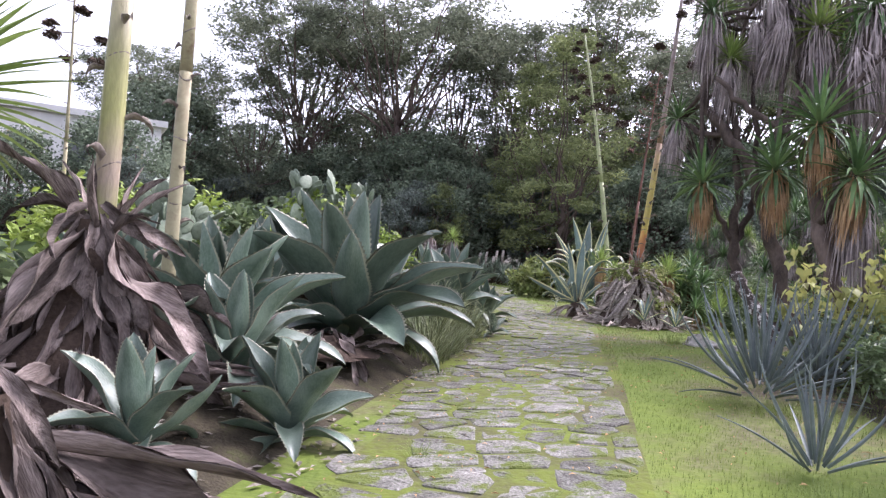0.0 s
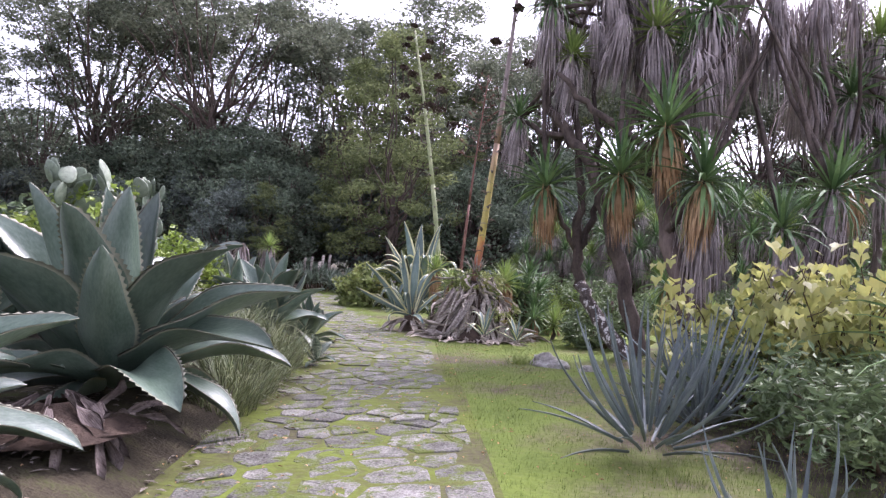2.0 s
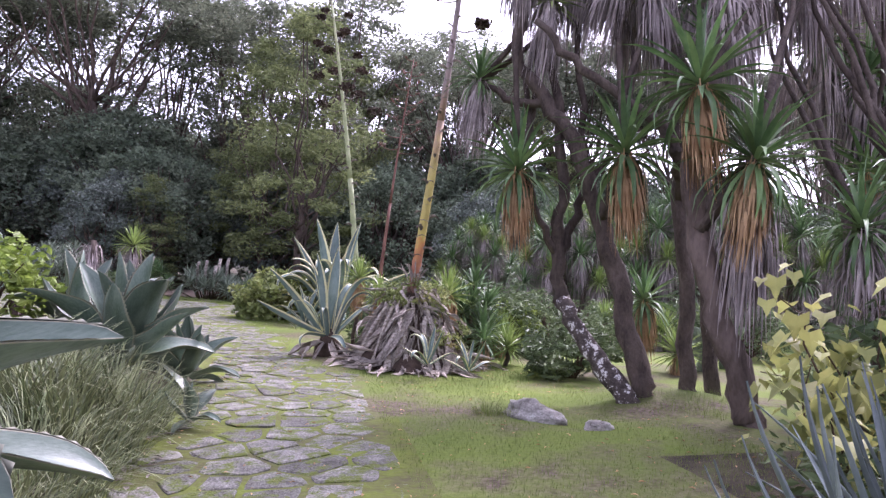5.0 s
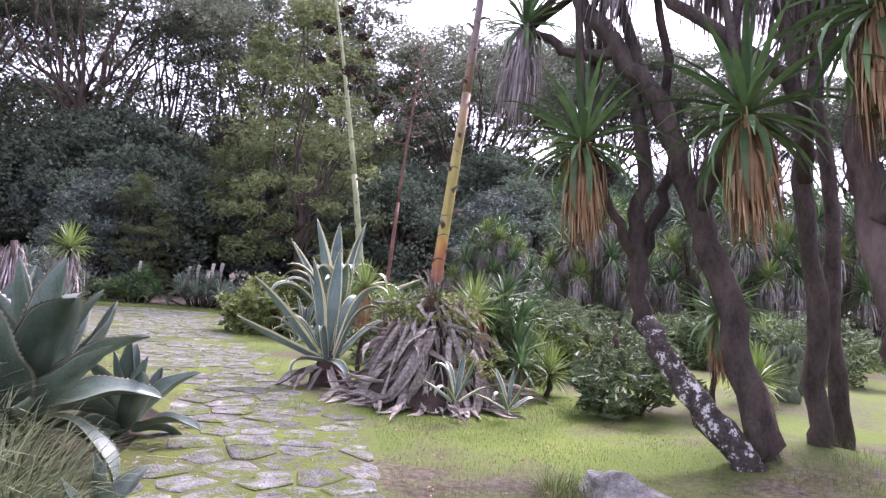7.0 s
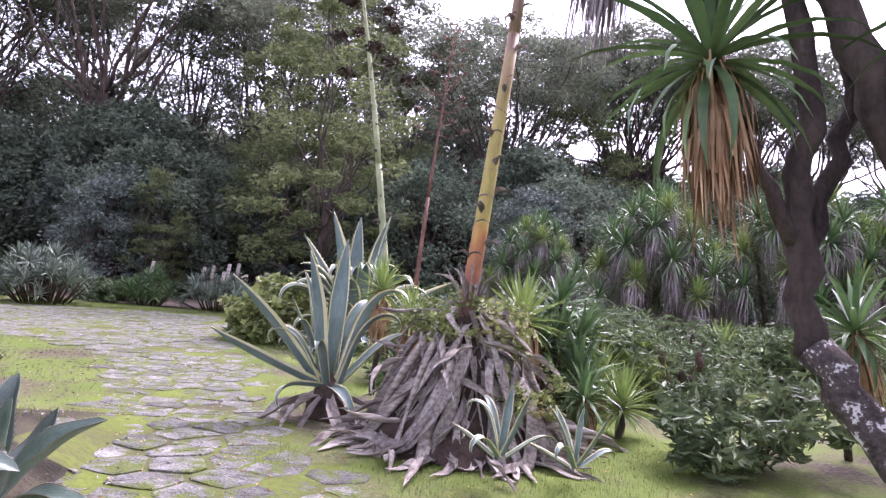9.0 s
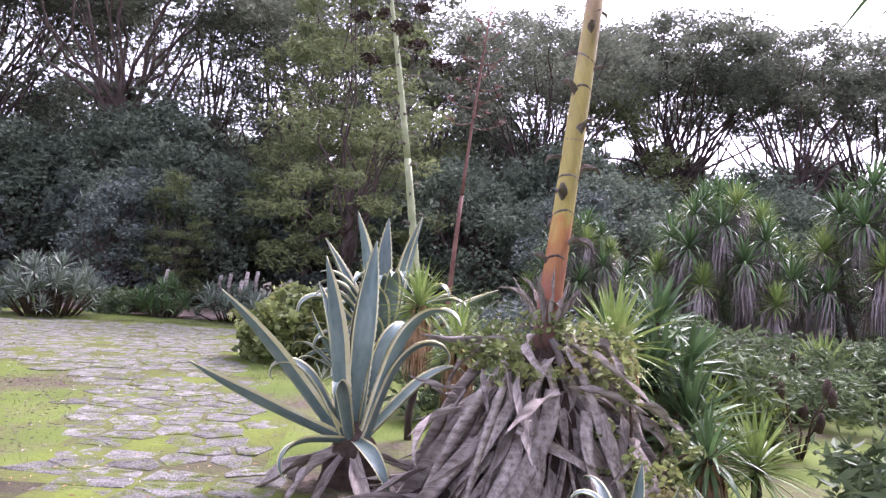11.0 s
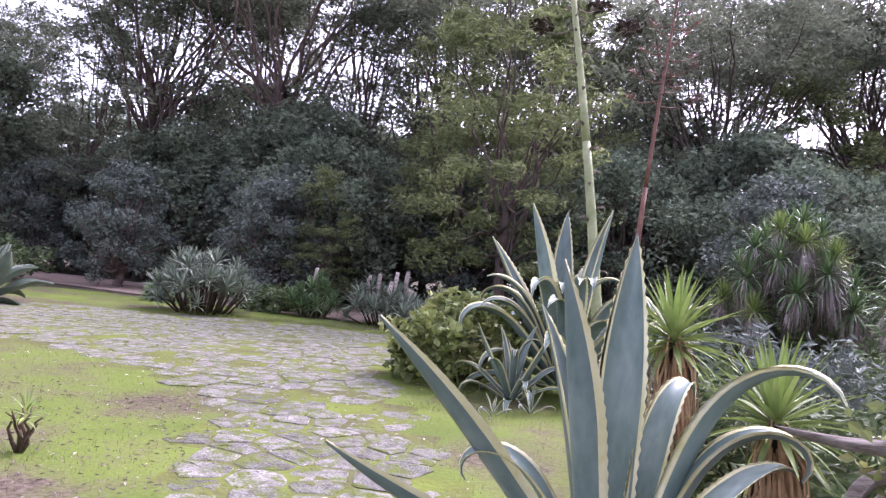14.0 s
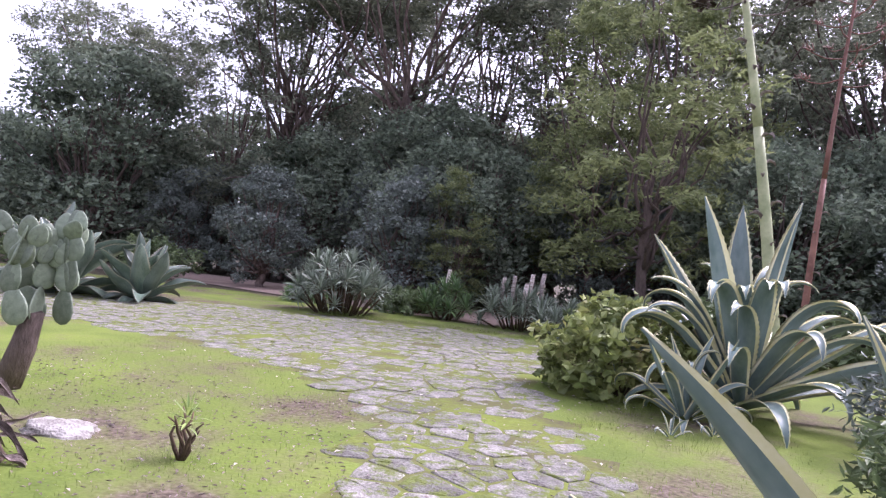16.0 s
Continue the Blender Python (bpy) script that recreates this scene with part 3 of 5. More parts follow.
# ---- old flowered agaves: skirts of dead leaves and flower stalks ----
DRY, BROWN = [], []
for i, (bend, W, wv, tw) in enumerate([(45, 0.11, 0.6, 40), (25, 0.09, 0.5, -70), (65, 0.12, 0.8, 25), (12, 0.075, 0.5, 110), (85, 0.1, 0.6, -45), (40, 0.13, 0.9, 60), (-25, 0.09, 0.6, 80), (20, 0.1, 0.7, -30)]):
    v, f, s = blade(1.0, W, 0.008, bend, 1.2, 1.0, 20, agave_width, 0.003, wv, tw, 40 + i)
    DRY.append(mesh("dead_leaf", v, f, [M_DEAD, M_DEAD], s))
    BROWN.append(mesh("dead_leaf", v, f, [M_DEADBROWN, M_DEADBROWN], s))


def dead_mound(m, label, n, height, reach, seed, big=1.0, wild=0.35, leaves=None):
    r = random.Random(seed)
    t = thing("dead_agave", m, label, "agave")
    rings = []
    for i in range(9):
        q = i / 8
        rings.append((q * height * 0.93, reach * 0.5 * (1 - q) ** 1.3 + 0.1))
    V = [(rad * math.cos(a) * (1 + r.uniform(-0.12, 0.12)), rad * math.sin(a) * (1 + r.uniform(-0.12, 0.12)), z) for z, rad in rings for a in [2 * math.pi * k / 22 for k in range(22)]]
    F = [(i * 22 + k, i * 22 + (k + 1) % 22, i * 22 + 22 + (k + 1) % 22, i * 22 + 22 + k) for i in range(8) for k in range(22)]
    # dark brown filler that shows between the dead leaves
    piece("core", mesh("core", V, F, M_DEADDARK), t, label="dark brown cone filling the mound behind the leaves")
    for k in range(n):
        f = (k + r.random()) / n
        az = k * 137.5 + r.uniform(-15, 15)
        z = height * (1 - f) ** 1.25 * 0.97 + 0.07
        rad = reach * 0.5 * f ** 1.2 + 0.06
        el = r.uniform(-62, -28) if f < 0.7 else r.uniform(-16, 8)
        if f < 0.1:
            el = r.uniform(-65, 0)
        if r.random() < wild and f > 0.3:
            el += r.uniform(-20, 26)
            az += r.uniform(-50, 50)
        s = big * r.uniform(0.7, 1.3) * (0.7 + 0.35 * height) * (0.5 if f < 0.1 else 1.0 if f < 0.6 else 0.8)
        piece("dead_leaf", (leaves or DRY)[k % len(DRY)], t, rot("Z", az) @ Matrix.Translation((rad, 0, z)) @ rot("Y", -el) @ rot("X", r.uniform(-75, 75)) @ Matrix.Diagonal((s, s * r.uniform(0.7, 1.0 + 1.1 * wild), s, 1)))
    return t


def draped_leaf(height, reach, start, tail, width, seed, mats):
    """A dead strap leaf that leaves the heart, sinks down the side of the mound and trails over the ground."""
    r = random.Random(seed)
    segs = 22
    V, F = [], []
    lift, sway, ph, roll_rate = r.uniform(0.0, 0.22), r.uniform(-0.75, 0.75), r.uniform(0, 6), r.uniform(-130, 130)
    pts = []
    for i in range(segs + 1):
        q = i / segs
        if q < 0.68:
            u = start + (1 - start) * q / 0.68
            rad, z = 0.1 + reach * 0.62 * u ** 1.15, height * (1 - u ** 1.5)
            z += lift * math.sin(math.pi * q / 0.68)
        else:
            u = (q - 0.68) / 0.32
            rad, z = 0.1 + reach * 0.62 + tail * u, 0.03 + 0.04 * math.sin(u * 4 + ph) ** 2
        a = sway * q * q + 0.09 * math.sin(6 * q + ph)
        pts.append(Vector((rad * math.cos(a), rad * math.sin(a), max(0.03, z))))
    for i, p in enumerate(pts):
        q = i / segs
        d = (pts[min(i + 1, segs)] - pts[max(i - 1, 0)]).normalized()
        side = d.cross(Vector((0, 0, 1))).normalized()
        up = side.cross(d)
        w = width / 2 * (0.75 + 0.35 * math.sin(q * math.pi * 0.8)) * (1 if q < 0.75 else max(0.05, 1 - ((q - 0.75) / 0.25) ** 1.5))
        tw = radians(roll_rate) * math.sin(q * 3 + ph) * 0.7
        for v, h in ((-1, 0), (-0.45, 0), (0.45, 0), (1, 0), (0.45, -0.012), (-0.45, -0.012)):
            c = w * (0.5 * v * v * (0.3 + q) + 0.25 * math.sin(9 * q + ph + v)) + h
            yy, zz = v * w * math.cos(tw) - c * math.sin(tw), v * w * math.sin(tw) + c * math.cos(tw)
            V.append(tuple(p + side * yy + up * zz))
    for i in range(segs):
        for k in range(6):
            a, b = i * 6 + k, i * 6 + (k + 1) % 6
            F.append((a, b, b + 6, a + 6))
    return mesh("dead_leaf", V, F, mats)


for k, (az, el, size) in enumerate([(200, -12, 1.0), (245, -20, 0.8), (280, -14, 0.95), (310, -22, 0.8), (170, -16, 0.85), (225, -8, 0.7), (345, -18, 0.8)]):
    piece("dead_leaf", DRY[k], near_striped, rot("Z", az) @ Matrix.Translation((0.12, 0, -0.02)) @ rot("Y", -el) @ rot("X", 20 * (k % 3) - 20) @ Matrix.Scale(size, 4), "grey withered outer leaf")
old_agave = dead_mound(on_ground(2.2, 16.55), "collapsed mound of grey-brown dead agave leaves round a flower stalk", 70, 1.4, 1.9, 31, 0.7)
DRAPED = [draped_leaf(1.38, 1.5, st, tl, w, 70 + k, [M_DEAD]) for k, (st, tl, w) in enumerate([(0.12, 0.3, 0.09), (0.3, 0.45, 0.11), (0.2, 0.2, 0.07), (0.45, 0.5, 0.11), (0.25, 0.35, 0.09), (0.55, 0.6, 0.12), (0.15, 0.15, 0.07), (0.7, 0.55, 0.1), (0.4, 0.25, 0.12), (0.5, 0.4, 0.08), (0.22, 0.5, 0.08), (0.75, 0.5, 0.1)])]
r = random.Random(5)
for k in range(120):
    s = r.uniform(0.72, 1.1)
    piece("dead_leaf", DRAPED[k % 12], old_agave, rot("Z", k * 137.5 + r.uniform(-24, 24)) @ rot("X", r.uniform(-9, 9)) @ Matrix.Diagonal((s, s, r.uniform(0.6, 1.06), 1)))
for k in range(26):
    piece("dead_leaf", DRY[k % len(DRY)], old_agave, rot("Z", k * 137.5 + r.uniform(-20, 20)) @ Matrix.Translation((r.uniform(0.75, 1.25), 0, r.uniform(0.06, 0.16))) @ rot("Y", r.uniform(-6, 6)) @ rot("Z", r.uniform(-60, 60)) @ rot("X", r.uniform(-40, 40)) @ Matrix.Scale(r.uniform(0.5, 0.9), 4))
for k in range(40):
    u, turn = r.uniform(0.1, 0.75), k * 137.5 + r.uniform(-30, 30)
    piece("dead_leaf", DRY[k % len(DRY)], old_agave, rot("Z", turn) @ Matrix.Translation((0.14 + 0.93 * u ** 1.15, 0, 1.38 * (1 - u ** 1.5) + 0.1)) @ rot("Y", r.uniform(5, 60)) @ rot("Z", r.uniform(-75, 75)) @ rot("X", r.uniform(-60, 60)) @ Matrix.Diagonal((*[r.uniform(0.4, 0.75)] * 2, 0.6, 1)))
dead_mound(on_ground(-2.55, 3.9), "heap of large withered brown agave leaves beside the path", 120, 1.4, 1.3, 32, 0.85, 0.8, BROWN)
dead_mound(on_ground(-1.35, 1.95), "heap of broad curled brown agave leaves beside the path", 60, 0.85, 0.9, 34, 1.1, 0.6, BROWN)
dead_mound(on_ground(-1.75, 6.5), "low litter of withered agave leaves under the living plants", 30, 0.22, 1.0, 33, 0.8, 0.3, BROWN)
dead_mound(on_ground(-5.0, 18.35), "withered blackish plant with drooping leaves on the lawn", 30, 0.75, 0.35, 35, 0.45, 0.3, BROWN)


def stalk(name, label, points, radii, m_low, m_high, nodes, seed, arms=0, arm_len=0.6, tufts=False):
    """A flower stalk with papery bracts at its nodes and, where it has them, bare side arms towards the top."""
    r = random.Random(seed)
    t = thing(name, Matrix.Translation(points[0]), label, "flower stalk")
    P = [Vector(p) - Vector(points[0]) for p in points]
    cut = max(1, int(len(P) * 0.45))
    piece("lower_stem", mesh("stem", *tube(P[:cut + 1], radii[:cut + 1], 12, 0.03, seed), m_low), t)
    piece("upper_stem", mesh("stem", *tube(P[cut:], radii[cut:], 12, 0.03, seed), m_high), t)
    bm, _f, _s = blade(0.26, 0.085, 0.004, 110, 1.5, 0.9, 10, sword_width, 0, 0.3, 30)
    bract = mesh("bract", bm, _f, M_BRACT)
    for k in range(nodes):
        q = (k + 0.5) / nodes
        i = min(int(q * (len(P) - 1)), len(P) - 2)
        p = P[i].lerp(P[i + 1], q * (len(P) - 1) - i)
        rad = radii[i]
        piece("bract", bract, t, Matrix.Translation(p) @ rot("Z", k * 137.5) @ Matrix.Translation((rad * 0.85, 0, 0)) @ rot("Y", -58 + r.uniform(-20, 35)) @ Matrix.Scale(r.uniform(0.7, 1.3) * min(1.0, rad * 11), 4))
    if radii[0] > 0.07 and not arms > 6:
        for k in range(0, nodes, 2):
            q = (k + r.uniform(0.2, 0.9)) / nodes
            i = min(int(q * (len(P) - 1)), len(P) - 2)
            p = P[i].lerp(P[i + 1], q * (len(P) - 1) - i)
            d, tilt = (P[i + 1] - P[i]).normalized(), Vector((r.uniform(-0.8, 0.8), r.uniform(-0.8, 0.8), 0))
            collar = tube([p - d * 0.006, p, p + d * 0.012], [radii[i] * 0.97, radii[i] * 1.02, radii[i] * 0.95], 14, 0.02, k)
            collar = ([tuple(Vector(v) + Vector((0, 0, 1)) * tilt.dot(Vector(v) - p)) for v in collar[0]], collar[1])
            piece("leaf_scar", mesh("leaf_scar", *collar, M_BRACT), t)
    for k in range(arms):
        q = 0.62 + 0.38 * (k + 0.5) / arms
        i = min(int(q * (len(P) - 1)), len(P) - 2)
        p = P[i].lerp(P[i + 1], q * (len(P) - 1) - i)
        a = k * 2.4
        L = arm_len * (1.15 - 0.7 * (q - 0.62) / 0.38)
        e = p + Vector((math.cos(a) * L, math.sin(a) * L, 0.22 * L))
        shoots = [tube(bend_path(p, e, 4, 0.12 * L, 0.02, k), [0.018, 0.016, 0.014, 0.012, 0.008], 5)]
        for j in range(9):
            d = Vector((r.uniform(-0.2, 0.2), r.uniform(-0.2, 0.2), r.uniform(0.02, 0.2)))
            shoots.append(tube([e - (e - p) * r.uniform(0, 0.25), e + d * L], [0.009, 0.006], 4))
        v, f, _ = join(shoots)
        piece("side_branch", mesh("side_branch", v, f, M_STALKRED if not tufts else M_BRACT), t)
        if tufts:
            v, f = leaf_cloud([e + Vector((0, 0, 0.08))], [0.3 * L], 90, 0.09, 1.6, 0.5, k)
            piece("seed_head", mesh("seed_head", v, f, M_DEADDARK, smooth=False), t)
    return t


def line(a, b, n, bow=0.0):
    a, b = Vector(a), Vector(b)
    return [a.lerp(b, i / n) + Vector((bow * math.sin(math.pi * i / n), 0, 0)) for i in range(n + 1)]


stalk("flower_stalk", "thick yellow and rust-red agave flower stalk with dry bracts", line((2.17, 16.58, 1.15), (2.92, 17.0, 9.0), 14, 0.05), [0.092 - 0.004 * i for i in range(15)], M_STALK, M_STALK, 46, 1, 5, 0.5, True)
stalk("flower_stalk", "slender pale green agave flower stalk with side branches", line((1.95, 28, 0), (0.2, 28.2, 11.2), 16, 0.12), [0.13 - 0.006 * i for i in range(17)], M_STALKGREEN, M_STALKGREEN, 44, 2, 16, 0.95, True)
stalk("flower_stalk", "dry red-brown agave flower stalk with bare twigs", line((2.75, 30.8, 0), (3.6, 30.9, 10.4), 14, -0.08), [0.085 - 0.0047 * i for i in range(15)], M_STALKRED, M_STALKRED, 24, 3, 26, 0.8)
stalk("flower_stalk", "thick yellow-green agave flower stalk with dark bracts", line((-2.58, 4.0, 1.0), (-2.5, 4.0, 6.6), 10, 0.02), [0.092 - 0.0035 * i for i in range(11)], M_STALKPALE, M_STALKPALE, 16, 4)
stalk("flower_stalk", "grey-brown dry agave flower stalk beside the cactus", line((-3.12, 5.6, 0.4), (-3.08, 5.6, 7.0), 10, 0.03), [0.075 - 0.003 * i for i in range(11)], M_STALKDRY, M_STALKDRY, 22, 5)


stalk("flower_stalk", "distant thin dry agave stalk with seed clusters", line((-13.8, 15.6, 0), (-13.9, 15.6, 9.2), 12, 0.05), [0.07 - 0.004 * i for i in range(13)], M_STALKDRY, M_STALKDRY, 14, 6, 12, 0.8, True)

M_WALL = mat("white_render", (0.52, 0.52, 0.5), (0.66, 0.65, 0.63), 0.6, 0.85, 0.1, 0.0)
M_PANE = mat("dark_pane", (0.04, 0.045, 0.05), (0.07, 0.075, 0.08), 1, 0.1, 0.0, 0.0, spec=0.8)


def box(cx, cy, cz, sx, sy, sz):
    V = [(cx + sx * a / 2, cy + sy * b / 2, cz + sz * c / 2) for a in (-1, 1) for b in (-1, 1) for c in (-1, 1)]
    return V, [(0, 1, 3, 2), (4, 6, 7, 5), (0, 4, 5, 1), (2, 3, 7, 6), (0, 2, 6, 4), (1, 5, 7, 3)]


house = thing("house", on_ground(-24.3, 27.6, 42), "plain white rendered house with a flat roof behind the trees", "house")
piece("wall", mesh("wall", *box(0, 0, 3.3, 7, 6, 6.6), M_WALL, smooth=False), house)
piece("roof", mesh("roof", *box(0, 0, 6.75, 7.5, 6.5, 0.3), M_WALL, smooth=False), house)
for wx in (-2.2, 0, 2.2):
    for wz in (1.9, 4.9):
        w = piece("window", mesh("window", *box(wx, -3.0, wz, 1.1, 0.12, 1.3), M_STALKDRY, smooth=False), house, label="shuttered window")
        piece("pane", mesh("pane", *box(wx, -3.05, wz, 0.9, 0.06, 1.1), M_PANE, smooth=False), w)

# peeling grey strips round the foot of the thick stalk
peel = thing("peeling_leaf_bases", Matrix.Translation((2.2, 16.58, 1.45)), "curled grey leaf bases round the foot of the stalk", "dead leaf")
for k in range(13):
    piece("dead_leaf", DRY[(k * 3) % len(DRY)], peel, rot("Z", k * 137.5) @ Matrix.Translation((0.1, 0, 0.02 * (k % 5))) @ rot("Y", -rng.uniform(55, 88)) @ rot("X", rng.uniform(-30, 30)) @ Matrix.Scale(rng.uniform(0.25, 0.48), 4))


left_peel = thing("peeling_leaf_bases", Matrix.Translation((-2.56, 4.0, 1.3)), "dark curled leaf bases standing round the pale stalk", "dead leaf")
for k in range(12):
    piece("dead_leaf", BROWN[(k * 3) % len(BROWN)], left_peel, rot("Z", k * 137.5) @ Matrix.Translation((0.1, 0, 0.03 * (k % 5))) @ rot("Y", -rng.uniform(25, 85)) @ rot("X", rng.uniform(-30, 30)) @ Matrix.Scale(rng.uniform(0.5, 1.0), 4))


# ---- yuccas ----
def sword_head(n, length, m, seed, low=-35, droop=28, width=0.05):
    r = random.Random(seed)
    out = []
    for k in range(n):
        f = k / (n - 1)
        el = 86 + (low - 86) * f ** 0.9 + r.uniform(-8, 8)
        L = length * (0.75 + 0.3 * math.sin(math.pi * (0.2 + 0.7 * f))) * r.uniform(0.85, 1.12)
        v, fc, s = [], [], []
        segs = 5
        x = z = 0.0
        dr = droop * (0.3 + f) * r.uniform(0.4, 1.4)
        for i in range(segs + 1):
            q = i / segs
            a = -radians(dr) * q * q
            if i:
                x += math.cos(a) * L / segs
                z += math.sin(a) * L / segs
            w = width / 2 * sword_width(q) + 0.001
            v += [(x, -w, z + w * 0.5), (x, 0, z), (x, w, z + w * 0.5)]
        for i in range(segs):
            for j in range(2):
                a = i * 3 + j
                fc.append((a, a + 1, a + 4, a + 3))
        out.append(placed((v, fc, [0] * len(fc)), rot("Z", k * 137.5) @ Matrix.Translation((0.03, 0, -0.16 * f)) @ rot("Y", -el)))
    v, f, _ = join(out)
    return mesh("leaf_rosette", v, f, m)


def hanging_skirt(n, length, radius, m, seed, ragged=0.0):
    r = random.Random(seed)
    out = []
    for k in range(n):
        a = r.uniform(0, 2 * math.pi)
        h = -length * 0.45 * r.random() - 0.05
        L = length * r.uniform(0.4 - 0.2 * ragged, 0.75)
        rad = radius * (0.35 + 0.25 * r.random())
        end = radius * r.uniform(0.6 - 0.5 * ragged, 1.1 + 0.6 * ragged)
        w = r.uniform(0.006, 0.017)
        t = Vector((-math.sin(a), math.cos(a), 0)) * w
        d = Vector((math.cos(a), math.sin(a), 0))
        p = [d * rad + Vector((0, 0, h)), d * (rad + (end - rad) * 0.75) + Vector((0, 0, h - L * 0.35)), d * end + Vector((r.uniform(-0.04, 0.04), r.uniform(-0.04, 0.04), h - L))]
        v = [tuple(p[0] - t * 0.5), tuple(p[0] + t * 0.5), tuple(p[1] + t), tuple(p[1] - t), tuple(p[2] + t * 0.2), tuple(p[2] - t * 0.2)]
        out.append((v, [(0, 1, 2, 3), (3, 2, 4, 5)], [0, 0]))
    v, f, _ = join(out)
    return mesh("dry_skirt", v, f, m, smooth=False)


HEADS = [sword_head(62, 0.82, M_YUCCA, 1, -62, 62, 0.066), sword_head(56, 0.78, M_YUCCA, 2, -55, 80, 0.062), sword_head(80, 0.6, M_YUCCALIGHT, 3, -30, 20)]
SKIRTS = [hanging_skirt(300, 1.02, 0.18, M_SKIRT, 1, 0.5), hanging_skirt(320, 1.6, 0.29, M_SKIRTGREY, 2, 0.6), hanging_skirt(150, 1.1, 0.3, M_SKIRTGREY, 3, 0.5), hanging_skirt(170, 1.5, 0.3, M_SKIRTGREY, 4, 1.0), hanging_skirt(130, 1.15, 0.34, M_SKIRTGREY, 5, 1.0)]


def yucca(m, label, limbs, heads, name="yucca_tree", seed=0, extra=0, middle=(0, 0, 0), span=(1, 1, 1)):
    """limbs: polylines with start and end radius; heads: (place, rosette or None, skirt or None, size)."""
    t = thing(name, m, label, "yucca")
    for i, (pts, r0, r1, mt) in enumerate(limbs):
        P = []
        for a, b in zip(pts, pts[1:]):
            P += bend_path(a, b, 5, 0, 0.045, seed + i + len(P))[:-1]
        P.append(Vector(pts[-1]))
        n = len(P) - 1
        piece("trunk" if r0 > 0.1 else "branch", mesh("trunk", *tube(P, [0.72 * (r0 + (r1 - r0) * k / n) for k in range(n + 1)], 12, 0.17, seed + i), mt), t)
    r = random.Random(seed)
    heads = list(heads)
    for k in range(extra):
        p = Vector(middle) + Vector([r.uniform(-a, a) for a in span])
        q = Vector(r.choice(limbs)[0][-1])
        piece("branch", mesh("branch", *tube(bend_path(q, p, 5, 0.15, 0.12, seed + k), [0.05, 0.045, 0.04, 0.035, 0.03, 0.03], 6, 0.1, k), M_YBARK), t)
        heads.append((p, r.choice((None, None, None, 1, 2)), r.choice((1, 3, 3, 4, 4)), r.uniform(0.65, 1.15)))
    for i, (p, h, s, size) in enumerate(heads):
        turn = Matrix.Translation(p) @ rot("Z", i * 77) @ rot("X", (i * 37) % 22 - 11) @ Matrix.Scale(size, 4)
        if h is not None:
            piece("leaf_rosette", HEADS[h], t, turn)
        if s is not None:
            tagged(piece("dry_skirt", SKIRTS[s], t, turn, "straw-coloured hanging dead leaves" if s == 0 else "grey hanging dead leaves"), kind="stuff")
    return t


B, L_ = M_YBARK, M_LICHEN
yucca(Matrix(), "old branching yucca with a lichen-spotted leaning trunk and straw skirts",
      [([(4.6, 12.4, 0.0), (4.41, 12.5, 0.25), (4.08, 12.95, 0.79), (3.79, 13.3, 1.4)], 0.21, 0.15, L_), ([(3.79, 13.3, 1.35), (3.72, 13.4, 2.2), (3.79, 13.4, 2.9), (3.7, 13.6, 4.2), (3.45, 13.9, 5.6)], 0.14, 0.07, B),
       ([(3.74, 13.38, 1.9), (4.02, 13.4, 2.6), (4.1, 13.5, 3.4), (4.0, 13.8, 5.4)], 0.09, 0.06, B), ([(3.72, 13.4, 2.0), (3.4, 13.4, 2.6), (3.12, 13.42, 3.15)], 0.07, 0.05, B)],
      [((3.1, 13.42, 3.22), 0, 0, 1.05), ((3.5, 13.6, 5.75), 2, 1, 0.85), ((4.0, 13.9, 6.6), None, 1, 0.9), ((3.4, 14.3, 7.0), 2, 3, 1.0)], seed=1, extra=7, middle=(3.8, 14.6, 7.5), span=(0.8, 0.7, 0.8))
yucca(Matrix(), "leaning dark-trunked yucca with green rosettes over straw-coloured skirts",
      [([(4.78, 12.6, 0.05), (4.66, 12.7, 0.6), (4.42, 12.9, 1.72), (4.21, 13.1, 2.5), (3.89, 13.3, 3.51), (3.5, 13.5, 4.14), (3.1, 13.7, 4.75), (3.1, 13.7, 6.5)], 0.21, 0.1, B), ([(3.5, 13.5, 4.14), (3.1, 13.8, 4.2), (2.66, 14.1, 4.5)], 0.09, 0.06, B),
       ([(4.21, 13.1, 2.5), (4.2, 12.7, 3.0), (4.14, 12.32, 3.35)], 0.1, 0.07, B), ([(5.0, 12.6, 3.4), (4.77, 12.6, 3.76), (3.76, 13.0, 4.5), (3.2, 13.3, 5.2)], 0.12, 0.06, B)],
      [((4.13, 12.3, 3.36), 0, 0, 1.1), ((2.64, 14.1, 4.6), 1, 1, 0.75), ((3.1, 13.7, 6.7), 1, 1, 0.95), ((4.35, 13.3, 6.4), None, 1, 0.9)], seed=2, extra=8, middle=(4.7, 14.3, 7.5), span=(0.9, 0.9, 0.8))
